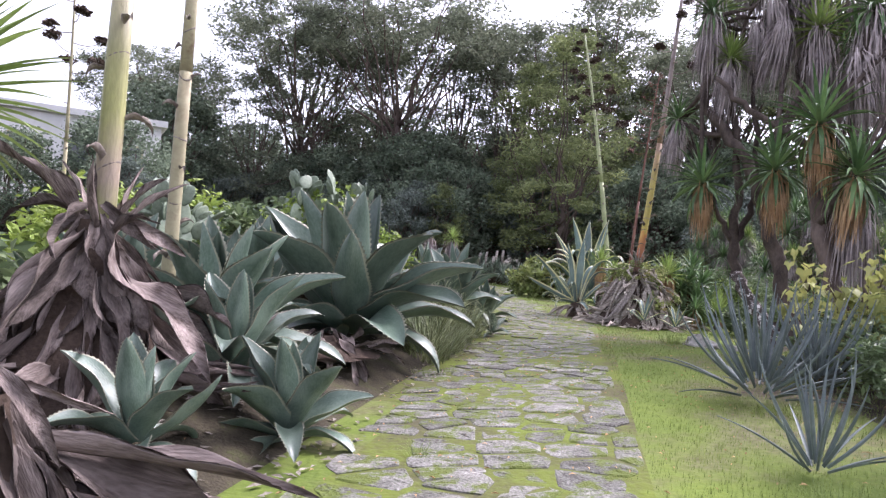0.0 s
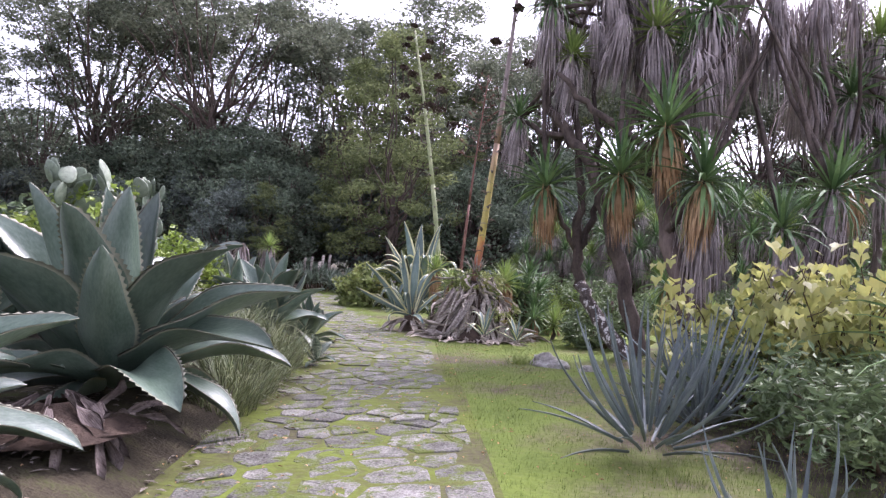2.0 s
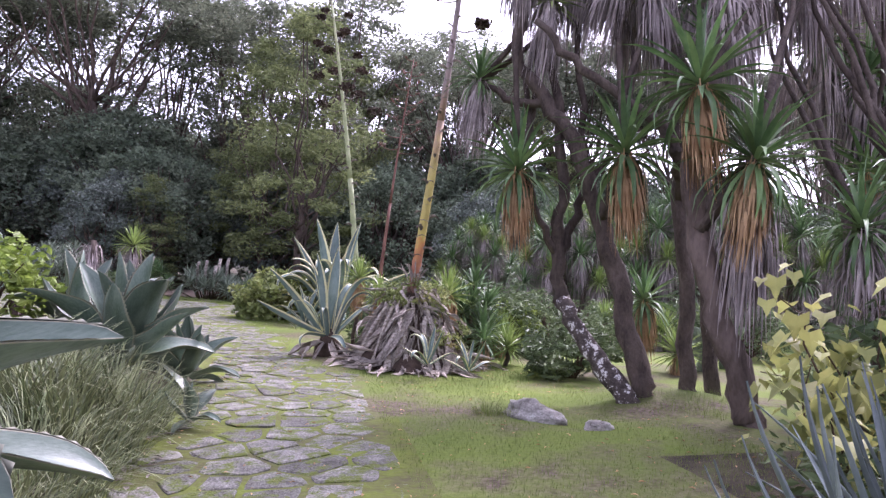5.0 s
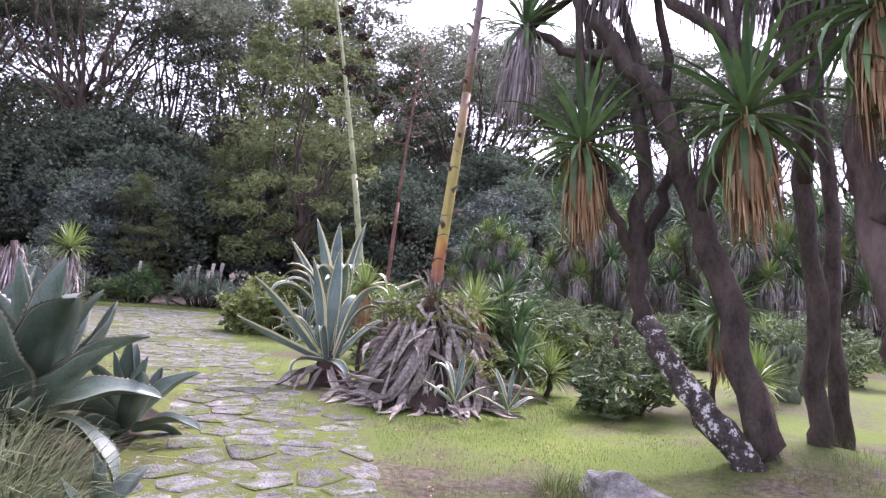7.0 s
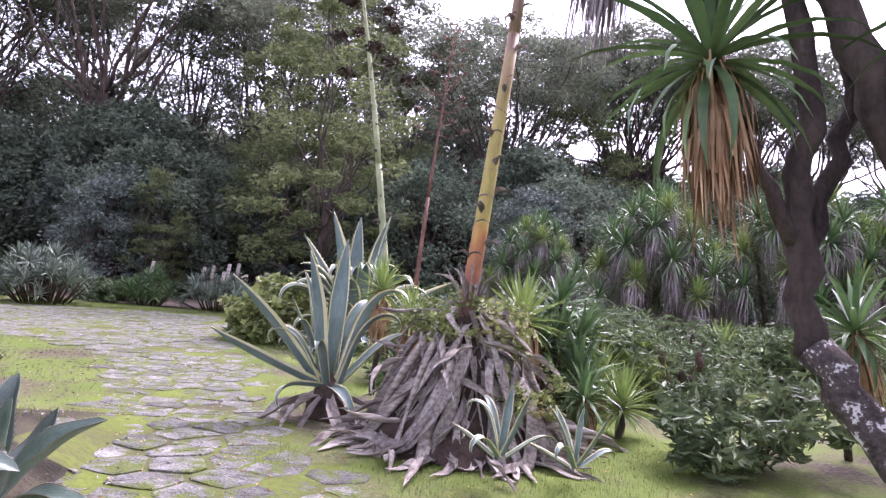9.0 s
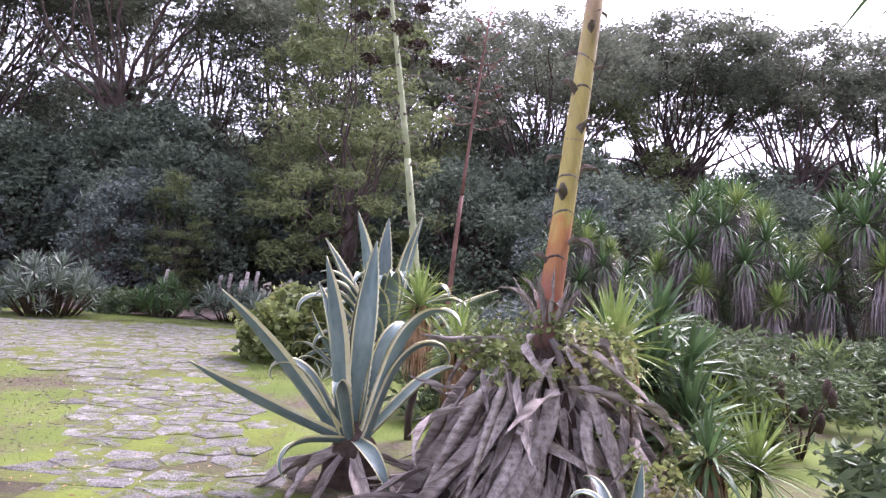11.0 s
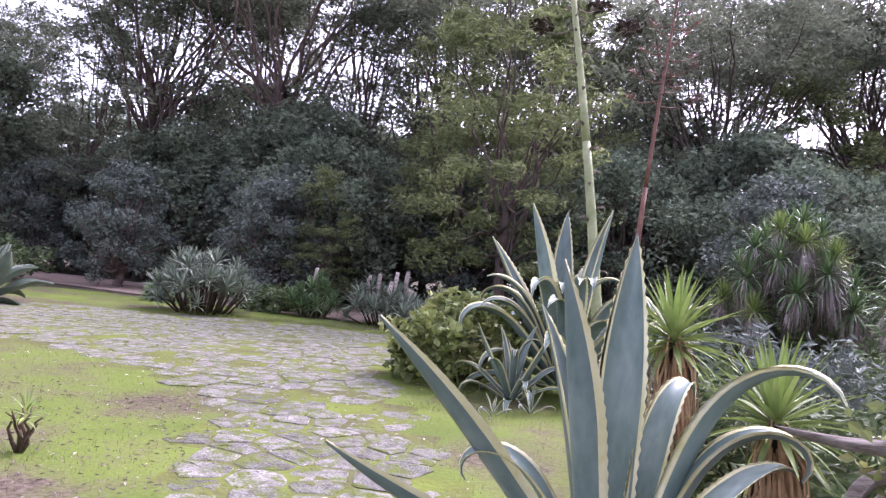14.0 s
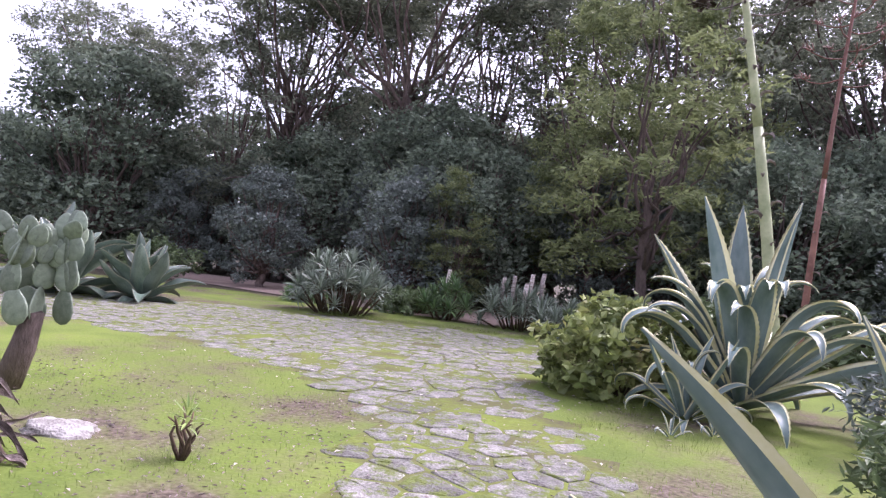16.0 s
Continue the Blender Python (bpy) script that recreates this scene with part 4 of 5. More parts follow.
yucca(Matrix(), "tall yucca clump with slender dark trunks and grey skirts",
      [([(5.6, 12.85, 0.0), (5.5, 12.9, 0.5), (5.32, 13.0, 2.58), (5.26, 13.2, 4.34), (5.1, 13.7, 6.3)], 0.16, 0.09, B), ([(6.22, 13.4, 0.0), (6.09, 13.5, 1.5), (6.05, 13.7, 3.6), (5.9, 14.0, 6.0)], 0.15, 0.08, B), ([(5.3, 13, 2.9), (5.0, 12.6, 3.4), (5.9, 13.4, 4.9), (6.6, 14.6, 7.0)], 0.1, 0.06, B)],
      [((5.1, 13.7, 6.4), 2, 1, 1.1), ((5.9, 14.0, 6.2), 1, 1, 1.1), ((6.6, 14.6, 7.1), None, 1, 1.2), ((6.9, 14.9, 6.0), 1, 3, 1.1), ((5.8, 13.2, 5.2), 1, 4, 0.9)], seed=3, extra=11, middle=(6.2, 14.6, 7.3), span=(0.9, 0.9, 1.0))
yucca(Matrix(), "yucca with a thick grey-brown trunk and hanging dry skirts",
      [([(5.32, 11.22, -0.05), (5.2, 11.28, 0.4), (4.9, 11.3, 1.17), (4.64, 11.4, 2.14), (4.54, 11.5, 2.95), (4.5, 11.35, 3.9)], 0.24, 0.13, M_BARK), ([(4.62, 11.4, 2.3), (4.85, 11.1, 2.8), (4.95, 10.95, 3.1)], 0.12, 0.08, B), ([(6.9, 11.2, 0.0), (6.8, 11.2, 1.4), (6.93, 11.0, 3.0)], 0.15, 0.09, B),
       ([(6.8, 11.2, 1.4), (6.2, 10.9, 2.1), (5.95, 10.6, 2.4)], 0.09, 0.06, B), ([(4.5, 11.45, 3.4), (5.2, 12.0, 4.9), (5.6, 12.4, 6.2)], 0.12, 0.07, B)],
      [((4.5, 11.32, 3.98), 0, 0, 1.1), ((4.95, 10.93, 3.12), 0, 0, 1.05), ((5.03, 11.15, 2.9), None, 1, 1.05), ((6.93, 11.0, 3.1), 0, 1, 1.05), ((5.95, 10.6, 2.45), 1, 2, 0.95), ((5.6, 12.4, 6.3), 1, 1, 1.2), ((5.2, 12.0, 5.4), None, 3, 1.0)], seed=4, extra=10, middle=(7.4, 13.6, 7.1), span=(1.1, 1.2, 1.0))
yucca(Matrix(), "yucca clump with hanging grey skirts at the edge of the bed",
      [([(8.6, 13.5, 0.0), (8.8, 13.6, 2.0), (9.2, 14.0, 3.8)], 0.16, 0.08, B), ([(8.8, 13.6, 1.8), (9.0, 14.6, 4.2), (9.3, 14.8, 6.4)], 0.12, 0.07, B), ([(10, 14.2, 0), (10.2, 14.6, 3.0), (10.4, 15, 6.8)], 0.14, 0.07, B)],
      [((9.15, 14.0, 3.85), 0, 0, 1.1), ((9.3, 14.2, 5.5), 1, 1, 1.1), ((9.25, 15, 6.5), 2, 1, 1.2), ((10.4, 15, 7.1), 2, 1, 1.2), ((8.4, 14.2, 6.0), 1, 1, 1.1), ((10.0, 14.2, 4.6), 0, 1, 1.2), ((8.6, 15, 7.8), None, 3, 1.3)], seed=5, extra=16, middle=(9.8, 14.8, 6.2), span=(1.3, 1.2, 1.9))
SHARED_DOME = [(2.0 * math.sqrt(f) * math.cos(k * 2.4), 2.0 * math.sqrt(f) * math.sin(k * 2.4), 4.6 - 3.0 * f) for k, f in [(k, (k + 0.5) / 26) for k in range(26)]]
thicket = yucca(on_ground(9.6, 28.0, 0, 1.0), "dense many-headed yucca thicket with grey hanging skirts", [([(0.5 * math.cos(a), 0.5 * math.sin(a), 0), (1.1 * math.cos(a), 1.1 * math.sin(a), 3.2)], 0.12, 0.06, B) for a in (0.3, 1.6, 2.9, 4.1, 5.3)],
                [(p, k % 3, 3 if k % 2 else 4, 0.98) for k, p in enumerate(SHARED_DOME)], "yucca_thicket", 6)
tagged(thicket, group="far yucca thickets")
for x, y, s, a in [(13.5, 27.0, 1.12, 50), (16.8, 26.5, 1.15, 120), (11.0, 30.5, 1.1, 200), (20.5, 25.5, 1.2, 10), (7.2, 32.5, 0.9, 300), (24.0, 22, 1.15, 70)]:
    copy_thing(thicket, on_ground(x, y, a, s)).scale = (s, s, s)


def small_yucca(x, y, h, head, size, skirt=0, name="small_yucca", label="small green yucca with a spiky rosette on a short stem"):
    t = yucca(on_ground(x, y), label, [([(0, 0, -0.05), (0.03, 0.02, h)], 0.06, 0.05, B)], [((0.03, 0.02, h), head, None if h < 0.5 else skirt, size)], name, int(x * 10))
    return t


for x, y, h, hd, sz, sk in [(4.4, 18.4, 0.5, 2, 0.95, 0), (4.15, 17.0, 0.42, 2, 0.85, 0), (2.95, 17.2, 1.35, 2, 0.95, 0), (1.33, 19.0, 1.55, 2, 0.8, 0), (1.68, 18.0, 1.2, 2, 0.75, 0), (3.6, 16.75, 0.5, 0, 0.6, 0),
                            (8.6, 22.5, 0.7, 2, 1.2, 2), (9.9, 21.5, 0.6, 2, 1.2, 2), (11.6, 22.0, 0.8, 2, 1.2, 2), (6.6, 16.4, 1.5, 0, 1.0, 0), (7.6, 16.8, 0.5, 2, 1.0, 0), (5.4, 21.4, 0.6, 2, 1.0, 2), (10.6, 24.6, 0.5, 2, 1.3, 2), (12.2, 25.4, 0.6, 2, 1.3, 2)]:
    small_yucca(x, y, h, hd, sz, sk)
small_yucca(3.65, 4.75, 1.05, 0, 0.85, 2, label="young yucca on a stem wrapped in grey-brown dead leaves")
small_yucca(-2.3, 15.4, 1.5, 2, 0.5, 3, label="withered aloe with curled dry leaves on a stem")
small_yucca(-2.8, 15.2, 1.45, None, 0.6, 3, label="withered aloe stem with hanging dry leaves")
small_yucca(-3.25, 3.1, 2.3, 2, 1.5, 1, label="yucca with stiff yellow-green leaves beside the dead agave")


# ---- shrubs, aloes, vine ----
def shrub(x, y, label, m_leaf, wide, high, clumps, per, leaf, long=2.0, low=0.15, seed=0, name="shrub", sprout=0.0, lift=0.0):
    r = random.Random(seed)
    t = thing(name, on_ground(x, y, 0, 1, lift), label, "shrub")
    ends, stems = [], []
    for k in range(clumps):
        a, f = r.uniform(0, 6.28), math.sqrt(r.random())
        z = low * high + (high * (1 - low)) * r.random() * math.sqrt(max(0.05, 1 - (f * 0.85) ** 2)) + (sprout * r.random() if k % 5 == 0 else 0)
        e = Vector((math.cos(a) * wide * f, math.sin(a) * wide * f, z))
        ends.append(e)
        if k % 2 == 0:
            stems.append(tube(bend_path((e.x * 0.15, e.y * 0.15, -0.05), e, 5, -0.1 * high, 0.05 * wide, k), [0.022, 0.018, 0.014, 0.011, 0.008, 0.004], 5))
    v, f, _ = join(stems)
    piece("branching_stem", mesh("branching_stem", v, f, M_STEM), t)
    v, f = leaf_cloud(ends, [0.3 * wide * r.uniform(0.5, 1.1) for _ in ends], per, leaf, long, 0.8, seed)
    piece("foliage", mesh("foliage", v, f, m_leaf, smooth=False), t)
    return t


def round_leaf_vine(x, y, label, wide, high, n, size, seed):
    """Lobed flat leaves on arching canes; each leaf is a six-sided disc folded at its midrib."""
    r = random.Random(seed)
    t = thing("vine", on_ground(x, y), label, "vine")
    canes, V, F = [], [], []
    for k in range(26):
        a, f = r.uniform(0, 6.28), math.sqrt(r.random())
        e = Vector((math.cos(a) * wide * f, math.sin(a) * wide * 0.7 * f, high * r.uniform(0.35, 1.0) * (1 - 0.3 * f)))
        P = bend_path((e.x * 0.3, e.y * 0.3, -0.05), e, 7, -0.2, 0.07, seed + k)
        canes.append(tube(P, [0.012 - 0.0012 * i for i in range(8)], 5))
        for j in range(n // 26):
            q = 0.25 + 0.75 * r.random()
            i = min(6, int(q * 7))
            c = P[i].lerp(P[i + 1], q * 7 - i) + Vector((r.gauss(0, 0.13), r.gauss(0, 0.13), r.gauss(0, 0.1)))
            m = Matrix.Translation(c) @ rot("Z", r.uniform(0, 360)) @ rot("Y", r.uniform(15, 85)) @ Matrix.Scale(size * r.uniform(0.55, 1.2), 4)
            o = len(V)
            V += [tuple(m @ Vector(p)) for p in ((0, 0, 0), (-0.18, 0.42, 0.08), (0.28, 0.5, 0.1), (0.42, 0.24, 0.05), (0.95, 0.0, -0.08), (0.42, -0.24, 0.05), (0.28, -0.5, 0.1), (-0.18, -0.42, 0.08), (0.4, 0, -0.02))]
            F += [(o, o + 1, o + 2, o + 8), (o + 8, o + 2, o + 3, o + 4), (o, o + 8, o + 6, o + 7), (o + 8, o + 4, o + 5, o + 6)]
    v, f, _ = join(canes)
    piece("climbing_stem", mesh("climbing_stem", v, f, M_STEM), t)
    piece("leaf_mass", mesh("leaf_mass", V, F, M_VINE, smooth=False), t)
    return t


round_leaf_vine(4.15, 8.25, "wild vine with yellowing round leaves sprawling over the bed", 1.15, 2.15, 620, 0.155, 3)
round_leaf_vine(5.4, 8.3, "wild vine with yellow-green leaves on thin canes", 1.2, 2.2, 600, 0.15, 4)
shrub(4.7, 7.7, "low dark undergrowth beneath the vine", M_SHRUB, 1.3, 0.8, 60, 60, 0.045, 2.4, 0.1, 61)
shrub(4.3, 6.3, "low tangled undergrowth at the edge of the bed", M_SHRUB, 0.9, 0.7, 46, 90, 0.034, 2.8, 0.1, 95)
shrub(6.0, 6.6, "dark tangled undergrowth in the bed", M_SHRUB, 1.4, 1.0, 60, 90, 0.038, 2.6, 0.1, 96)
shrub(2.25, 16.6, "leafy creeper over the top of the dead agave", M_LEAFY, 0.62, 0.42, 60, 34, 0.04, 1.5, 0.0, 97, lift=1.12)
shrub(2.75, 16.1, "leafy creeper climbing the side of the dead agave", M_LEAFY, 0.4, 0.7, 26, 30, 0.04, 1.5, 0.0, 98, lift=0.4)
shrub(6.8, 9.5, "dark green undergrowth beneath the yuccas", M_SHRUB, 1.8, 1.4, 50, 45, 0.08, 2.2, 0.1, 62)
shrub(-4.0, 11.3, "bright yellow-green leafy bush round the prickly pear", M_FRESH, 1.25, 2.15, 70, 60, 0.075, 1.5, 0.2, 63, sprout=0.3)
shrub(-3.6, 13.6, "bright green leafy bush behind the agaves", M_FRESH, 0.9, 1.5, 40, 50, 0.075, 1.5, 0.2, 64)
shrub(-0.75, 25.8, "leafy green bush with browning leaves beside the agave", M_LEAFY, 1.25, 1.6, 60, 50, 0.13, 1.3, 0.1, 65)
for i, (x, y, w, h, m, sd) in enumerate([(3.1, 18.7, 1.0, 1.25, M_SHRUB, 66), (4.6, 19.6, 1.3, 1.5, M_SHRUB, 67), (2.4, 20.6, 1.2, 1.15, M_SHRUB, 68), (4.95, 15.75, 0.85, 0.95, M_SHRUB, 69), (5.0, 19.6, 0.8, 1.2, M_FRESH, 70),
                                         (7.2, 21.4, 1.3, 1.3, M_SHRUB, 71), (9.4, 23.5, 1.5, 1.2, M_SHRUB, 72), (12.5, 24.0, 1.9, 1.4, M_SHRUB, 73), (6.5, 24.5, 1.6, 1.6, M_SHRUB, 74), (3.6, 23.5, 1.6, 1.4, M_OLIVE, 75),
                                         (9.6, 22.4, 1.2, 1.2, M_SHRUB, 76), (11.6, 20.6, 1.6, 1.5, M_SHRUB, 77), (9.6, 14.0, 1.2, 1.2, M_SHRUB, 78), (12, 12, 2.4, 2.0, M_SHRUB, 79), (9.0, 10.8, 2.0, 1.8, M_SHRUB, 80)]):
    shrub(x, y, "dense green shrub with narrow leaves in the bed", m, w, h, int(52 * w), 58, 0.048, 3.6, 0.08, sd)
for x, y, w, h, sd in [(-24, 41.5, 2.2, 2.0, 81), (-33, 42, 2.5, 2.4, 82), (1.5, 34.5, 1.5, 1.5, 83), (4.5, 33.5, 1.6, 1.5, 84), (8.2, 34, 2, 1.8, 85), (-1.4, 33.8, 1.3, 1.3, 86), (-8.5, 37.5, 1.4, 0.9, 87)]:
    shrub(x, y, "low dark shrub in front of the thicket", M_SHRUB, w, h, 50, 50, 0.12, 2.2, 0.08, sd)
for x, y, w, h, sd in [(-8.0, 10.5, 1.6, 1.6, 88), (-7.0, 14.5, 1.8, 1.9, 89), (-10, 14, 2.5, 2.3, 90), (-6.5, 5.0, 1.6, 1.4, 91), (-14, 20, 3, 2.6, 92), (-20, 24, 3, 2.5, 93)]:
    shrub(x, y, "leafy green bush on the far side of the bank", M_SHRUB if sd % 2 else M_FRESH, w, h, 60, 55, 0.12, 2.0, 0.08, sd)

ALOE = sword_head(34, 0.42, M_ALOE, 9, -15, 30, 0.05)
ALOE_GREEN = sword_head(34, 0.42, M_YUCCA, 10, -15, 30, 0.05)


def aloe_bush(x, y, label, wide, high, n, me, seed, dry=0):
    r = random.Random(seed)
    t = thing("aloe_bush", on_ground(x, y), label, "aloe")
    for k in range(n):
        a, f = k * 2.4, math.sqrt((k + 0.5) / n)
        z = max(0.25, high * math.sqrt(max(0.0, 1 - (0.9 * f) ** 2)) * r.uniform(0.55, 1.12) - 0.15)
        p = (math.cos(a) * wide * f, math.sin(a) * wide * f, z)
        piece("stem", mesh("stem", *tube([(p[0] * 0.5, p[1] * 0.5, -0.05), p], [0.035, 0.025], 6), M_STEM), t)
        piece("rosette", me, t, Matrix.Translation(p) @ rot("Z", k * 50) @ rot("X", r.uniform(-35, 35)) @ Matrix.Scale(r.uniform(0.9, 1.5), 4))
    for k in range(dry):
        p = (r.uniform(-0.5, 0.5) * wide, r.uniform(-0.3, 0.3), high * r.uniform(1.0, 1.25))
        piece("dry_flower", mesh("dry_flower", *tube([(p[0], p[1], high * 0.4), (p[0], p[1], p[2] - 0.35), (p[0] + 0.04, p[1], p[2])], [0.03, 0.075, 0.06], 7, 0.3, k), M_DEAD), t)
    return t


aloe_bush(-9.8, 33.9, "rounded grey-green aloe bush at the edge of the drive", 1.55, 2.0, 46, ALOE, 1)
aloe_bush(3.55, 17.95, "tall green aloe with arching leaves behind the dead agave", 0.6, 1.75, 12, ALOE_GREEN, 6)
aloe_bush(-7.0, 36.4, "small aloe bush with withered flower heads", 0.8, 1.4, 14, ALOE_GREEN, 2, 1)
aloe_bush(-4.3, 35.8, "aloe bush with a clump of dry grey flower spikes", 1.3, 1.5, 26, ALOE, 3, 5)
aloe_bush(-2.6, 34.6, "low grey-green aloe bush beside the path", 1.0, 1.0, 16, ALOE, 4)
aloe_bush(-12.8, 37.0, "low aloe clump by the drive", 0.9, 0.7, 10, ALOE_GREEN, 5)


# ---- prickly pears ----
def pad_mesh():
    V, F = [], []
    nu, nv = 12, 7
    for i in range(nv + 1):
        th = math.pi * i / nv
        for k in range(nu):
            a = 2 * math.pi * k / nu
            V.append((0.33 * math.sin(th) * math.cos(a) * (1.15 - 0.3 * math.cos(th) * -1), 0.055 * math.sin(th) * math.sin(a), 0.5 - 0.5 * math.cos(th)))
    for i in range(nv):
        for k in range(nu):
            a, b = i * nu + k, i * nu + (k + 1) % nu
            F.append((a, b, b + nu, a + nu))
    return mesh("pad", V, F, M_CACTUS)


PAD = pad_mesh()


def prickly_pear(x, y, label, stems, pad, seed, trunk=0.0, lean=0.05):
    r = random.Random(seed)
    t = thing("prickly_pear", on_ground(x, y), label, "cactus")
    if trunk:
        piece("trunk", mesh("trunk", *tube([(0, 0, -0.05), (lean * 0.5 + 0.04, 0, trunk * 0.6), (lean, 0, trunk + 0.1)], [0.16, 0.13, 0.1], 9, 0.12, seed), M_BARK), t)

    def grow(m, depth, s):
        piece("pad", PAD, t, m @ Matrix.Scale(s, 4))
        if depth:
            for _ in range(r.choice((1, 2, 2, 3))):
                grow(m @ Matrix.Translation((r.uniform(-0.2, 0.2) * s, 0, s * r.uniform(0.8, 0.96))) @ rot("Y", r.uniform(-36, 36)) @ rot("Z", r.uniform(-50, 50)), depth - 1, s * r.uniform(0.75, 0.95))
    for k in range(stems):
        a = k * 2.4
        grow(Matrix.Translation((lean * (trunk > 0) + 0.35 * pad * math.cos(a) * k ** 0.5, 0.35 * pad * math.sin(a) * k ** 0.5, trunk - 0.04)) @ rot("Z", r.uniform(0, 180)) @ rot("Y", r.uniform(-25, 25)), 3, pad)
    return t


prickly_pear(-4.5, 11.5, "pale green prickly pear with upright pads above the agaves", 4, 0.5, 2, 1.1)
prickly_pear(-6.2, 9.9, "prickly pear with grey-green pads behind the bank", 3, 0.6, 4, 0.5)
prickly_pear(-3.6, 12.1, "prickly pear with rounded pads in a leafy bush", 3, 0.5, 8, 1.1)
prickly_pear(-6.9, 20.2, "prickly pear with large round pads on a woody trunk", 4, 0.42, 5, 0.75, 0.3)
prickly_pear(8.6, 17.3, "grey-green prickly pear behind the yucca trunks", 4, 0.34, 6)
prickly_pear(9.6, 18.0, "grey-green prickly pear on the lawn", 4, 0.34, 7)


# ---- grass tussocks, rocks, small things ----
def tussock(x, y, radius, length, n, seed, m=None, label="", group="", name="grass_tussock", up=0.0):
    r = random.Random(seed)
    V, F = [], []
    for k in range(n):
        a, f = r.uniform(0, 6.28), math.sqrt(r.random()) * radius
        b = a + r.uniform(-0.7, 0.7)
        L = length * r.uniform(0.55, 1.15)
        el = radians(r.uniform(45, 85))
        base = Vector((math.cos(a) * f, math.sin(a) * f, 0))
        base.z = ground_z(x + base.x, y + base.y) - ground_z(x, y) - 0.02
        d, w = Vector((math.cos(b), math.sin(b), 0)), Vector((-math.sin(b), math.cos(b), 0)) * length * 0.011
        o = len(V)
        p = base
        for i in range(5):
            q = i / 4
            V += [tuple(p - w * (1 - 0.8 * q)), tuple(p + w * (1 - 0.8 * q))]
            e = el - 1.75 * q * q
            p = p + (d * math.cos(e) + Vector((0, 0, math.sin(e)))) * L / 4
        F += [(o + 2 * i, o + 2 * i + 1, o + 2 * i + 3, o + 2 * i + 2) for i in range(4)]
    return tagged(new(name, mesh(name, V, F, m or M_GRASSDARK)), label or "weeping tussock of dark green and straw grass blades", "grass", group or "grass tussocks on the bank", "stuff")


for x, y, rad, L, n, sd in [(-1.25, 9.6, 0.45, 0.75, 480, 1), (-1.35, 10.7, 0.55, 0.85, 620, 2), (-1.3, 11.7, 0.5, 0.8, 540, 3), (-1.15, 8.7, 0.35, 0.6, 340, 4), (-1.9, 12.6, 0.5, 0.7, 400, 5), (-1.9, 11.2, 0.5, 0.9, 450, 6)]:
    tussock(x, y, rad, L, n, sd).matrix_basis = on_ground(x, y)
for x, y, rad, L, n, sd in [(2.55, 12.2, 0.16, 0.3, 160, 7), (2.5, 3.75, 0.3, 0.16, 240, 8), (2.75, 6.45, 0.5, 0.16, 420, 9), (-0.05, 4.25, 0.08, 0.16, 60, 10), (0.45, 15.6, 0.3, 0.16, 260, 11), (-0.75, 7.6, 0.25, 0.14, 220, 12), (-0.85, 10.0, 0.3, 0.14, 260, 13),
                            (-0.9, 12.8, 0.3, 0.16, 260, 14), (0.2, 22.8, 0.5, 0.16, 400, 15), (-0.6, 24.4, 0.5, 0.18, 400, 16), (5.2, 12.0, 0.5, 0.18, 360, 17), (4.9, 12.3, 0.45, 0.13, 300, 30), (5.8, 12.6, 0.5, 0.13, 300, 31), (2.85, 12.2, 0.25, 0.22, 200, 32), (1.75, 11.0, 0.3, 0.08, 220, 33), (2.2, 7.4, 0.4, 0.12, 320, 34), (3.1, 6.2, 0.4, 0.14, 320, 35), (3.2, 14.7, 0.5, 0.14, 300, 18), (-3.8, 19.2, 0.3, 0.14, 200, 19), (1.7, 14.5, 0.4, 0.13, 260, 20), (-9.6, 33.2, 0.5, 0.2, 420, 21), (-8.4, 33.3, 0.5, 0.2, 420, 22), (-7.2, 33.5, 0.55, 0.22, 420, 23), (-6.0, 33.6, 0.6, 0.22, 460, 24), (-4.8, 33.6, 0.6, 0.22, 460, 25), (-3.7, 33.2, 0.5, 0.2, 420, 26), (-2.6, 31.9, 0.5, 0.2, 420, 27), (-1.5, 28.2, 0.5, 0.18, 420, 28), (-0.9, 23.2, 0.4, 0.15, 360, 29)]:
    tussock(x, y, rad, L, n, sd, M_GRASS, "tuft of short bright green grass", "bright grass tufts", "grass_tuft").matrix_basis = on_ground(x, y)


def rock(x, y, sx, sy, sz, turn, seed, label):
    bm = bmesh.new()
    bmesh.ops.create_icosphere(bm, subdivisions=4, radius=1)
    for v in bm.verts:
        n = noise.noise(v.co * 1.3 + Vector((seed, 0, 0))) * 0.35 + noise.noise(v.co * 4 + Vector((0, seed, 0))) * 0.14 + noise.noise(v.co * 11) * 0.06
        v.co *= 1 + n
        v.co = Vector((v.co.x * sx, v.co.y * sy, max(v.co.z, -0.3) * sz))
    me = bpy.data.meshes.new("rock")
    bm.to_mesh(me)
    bm.free()
    me.materials.append(M_ROCK)
    me.polygons.foreach_set("use_smooth", [True] * len(me.polygons))
    ob = tagged(new("rock", me), label, "rock")
    ob.matrix_basis = on_ground(x, y, turn)
    return ob


rock(3.0, 11.95, 0.5, 0.19, 0.19, -72, 1, "long pale weathered limestone lying on the lawn")
rock(3.48, 11.2, 0.16, 0.13, 0.1, 20, 2, "small grey stone on the lawn")
rock(-5.1, 19.3, 0.36, 0.24, 0.09, 5, 3, "flat pale stone in bare earth")
rock(-6.4, 19.2, 0.12, 0.1, 0.05, 5, 4, "small pale stone in bare earth")
rock(2.35, 3.2, 0.13, 0.09, 0.05, 0, 5, "small pinkish stone in the moss")


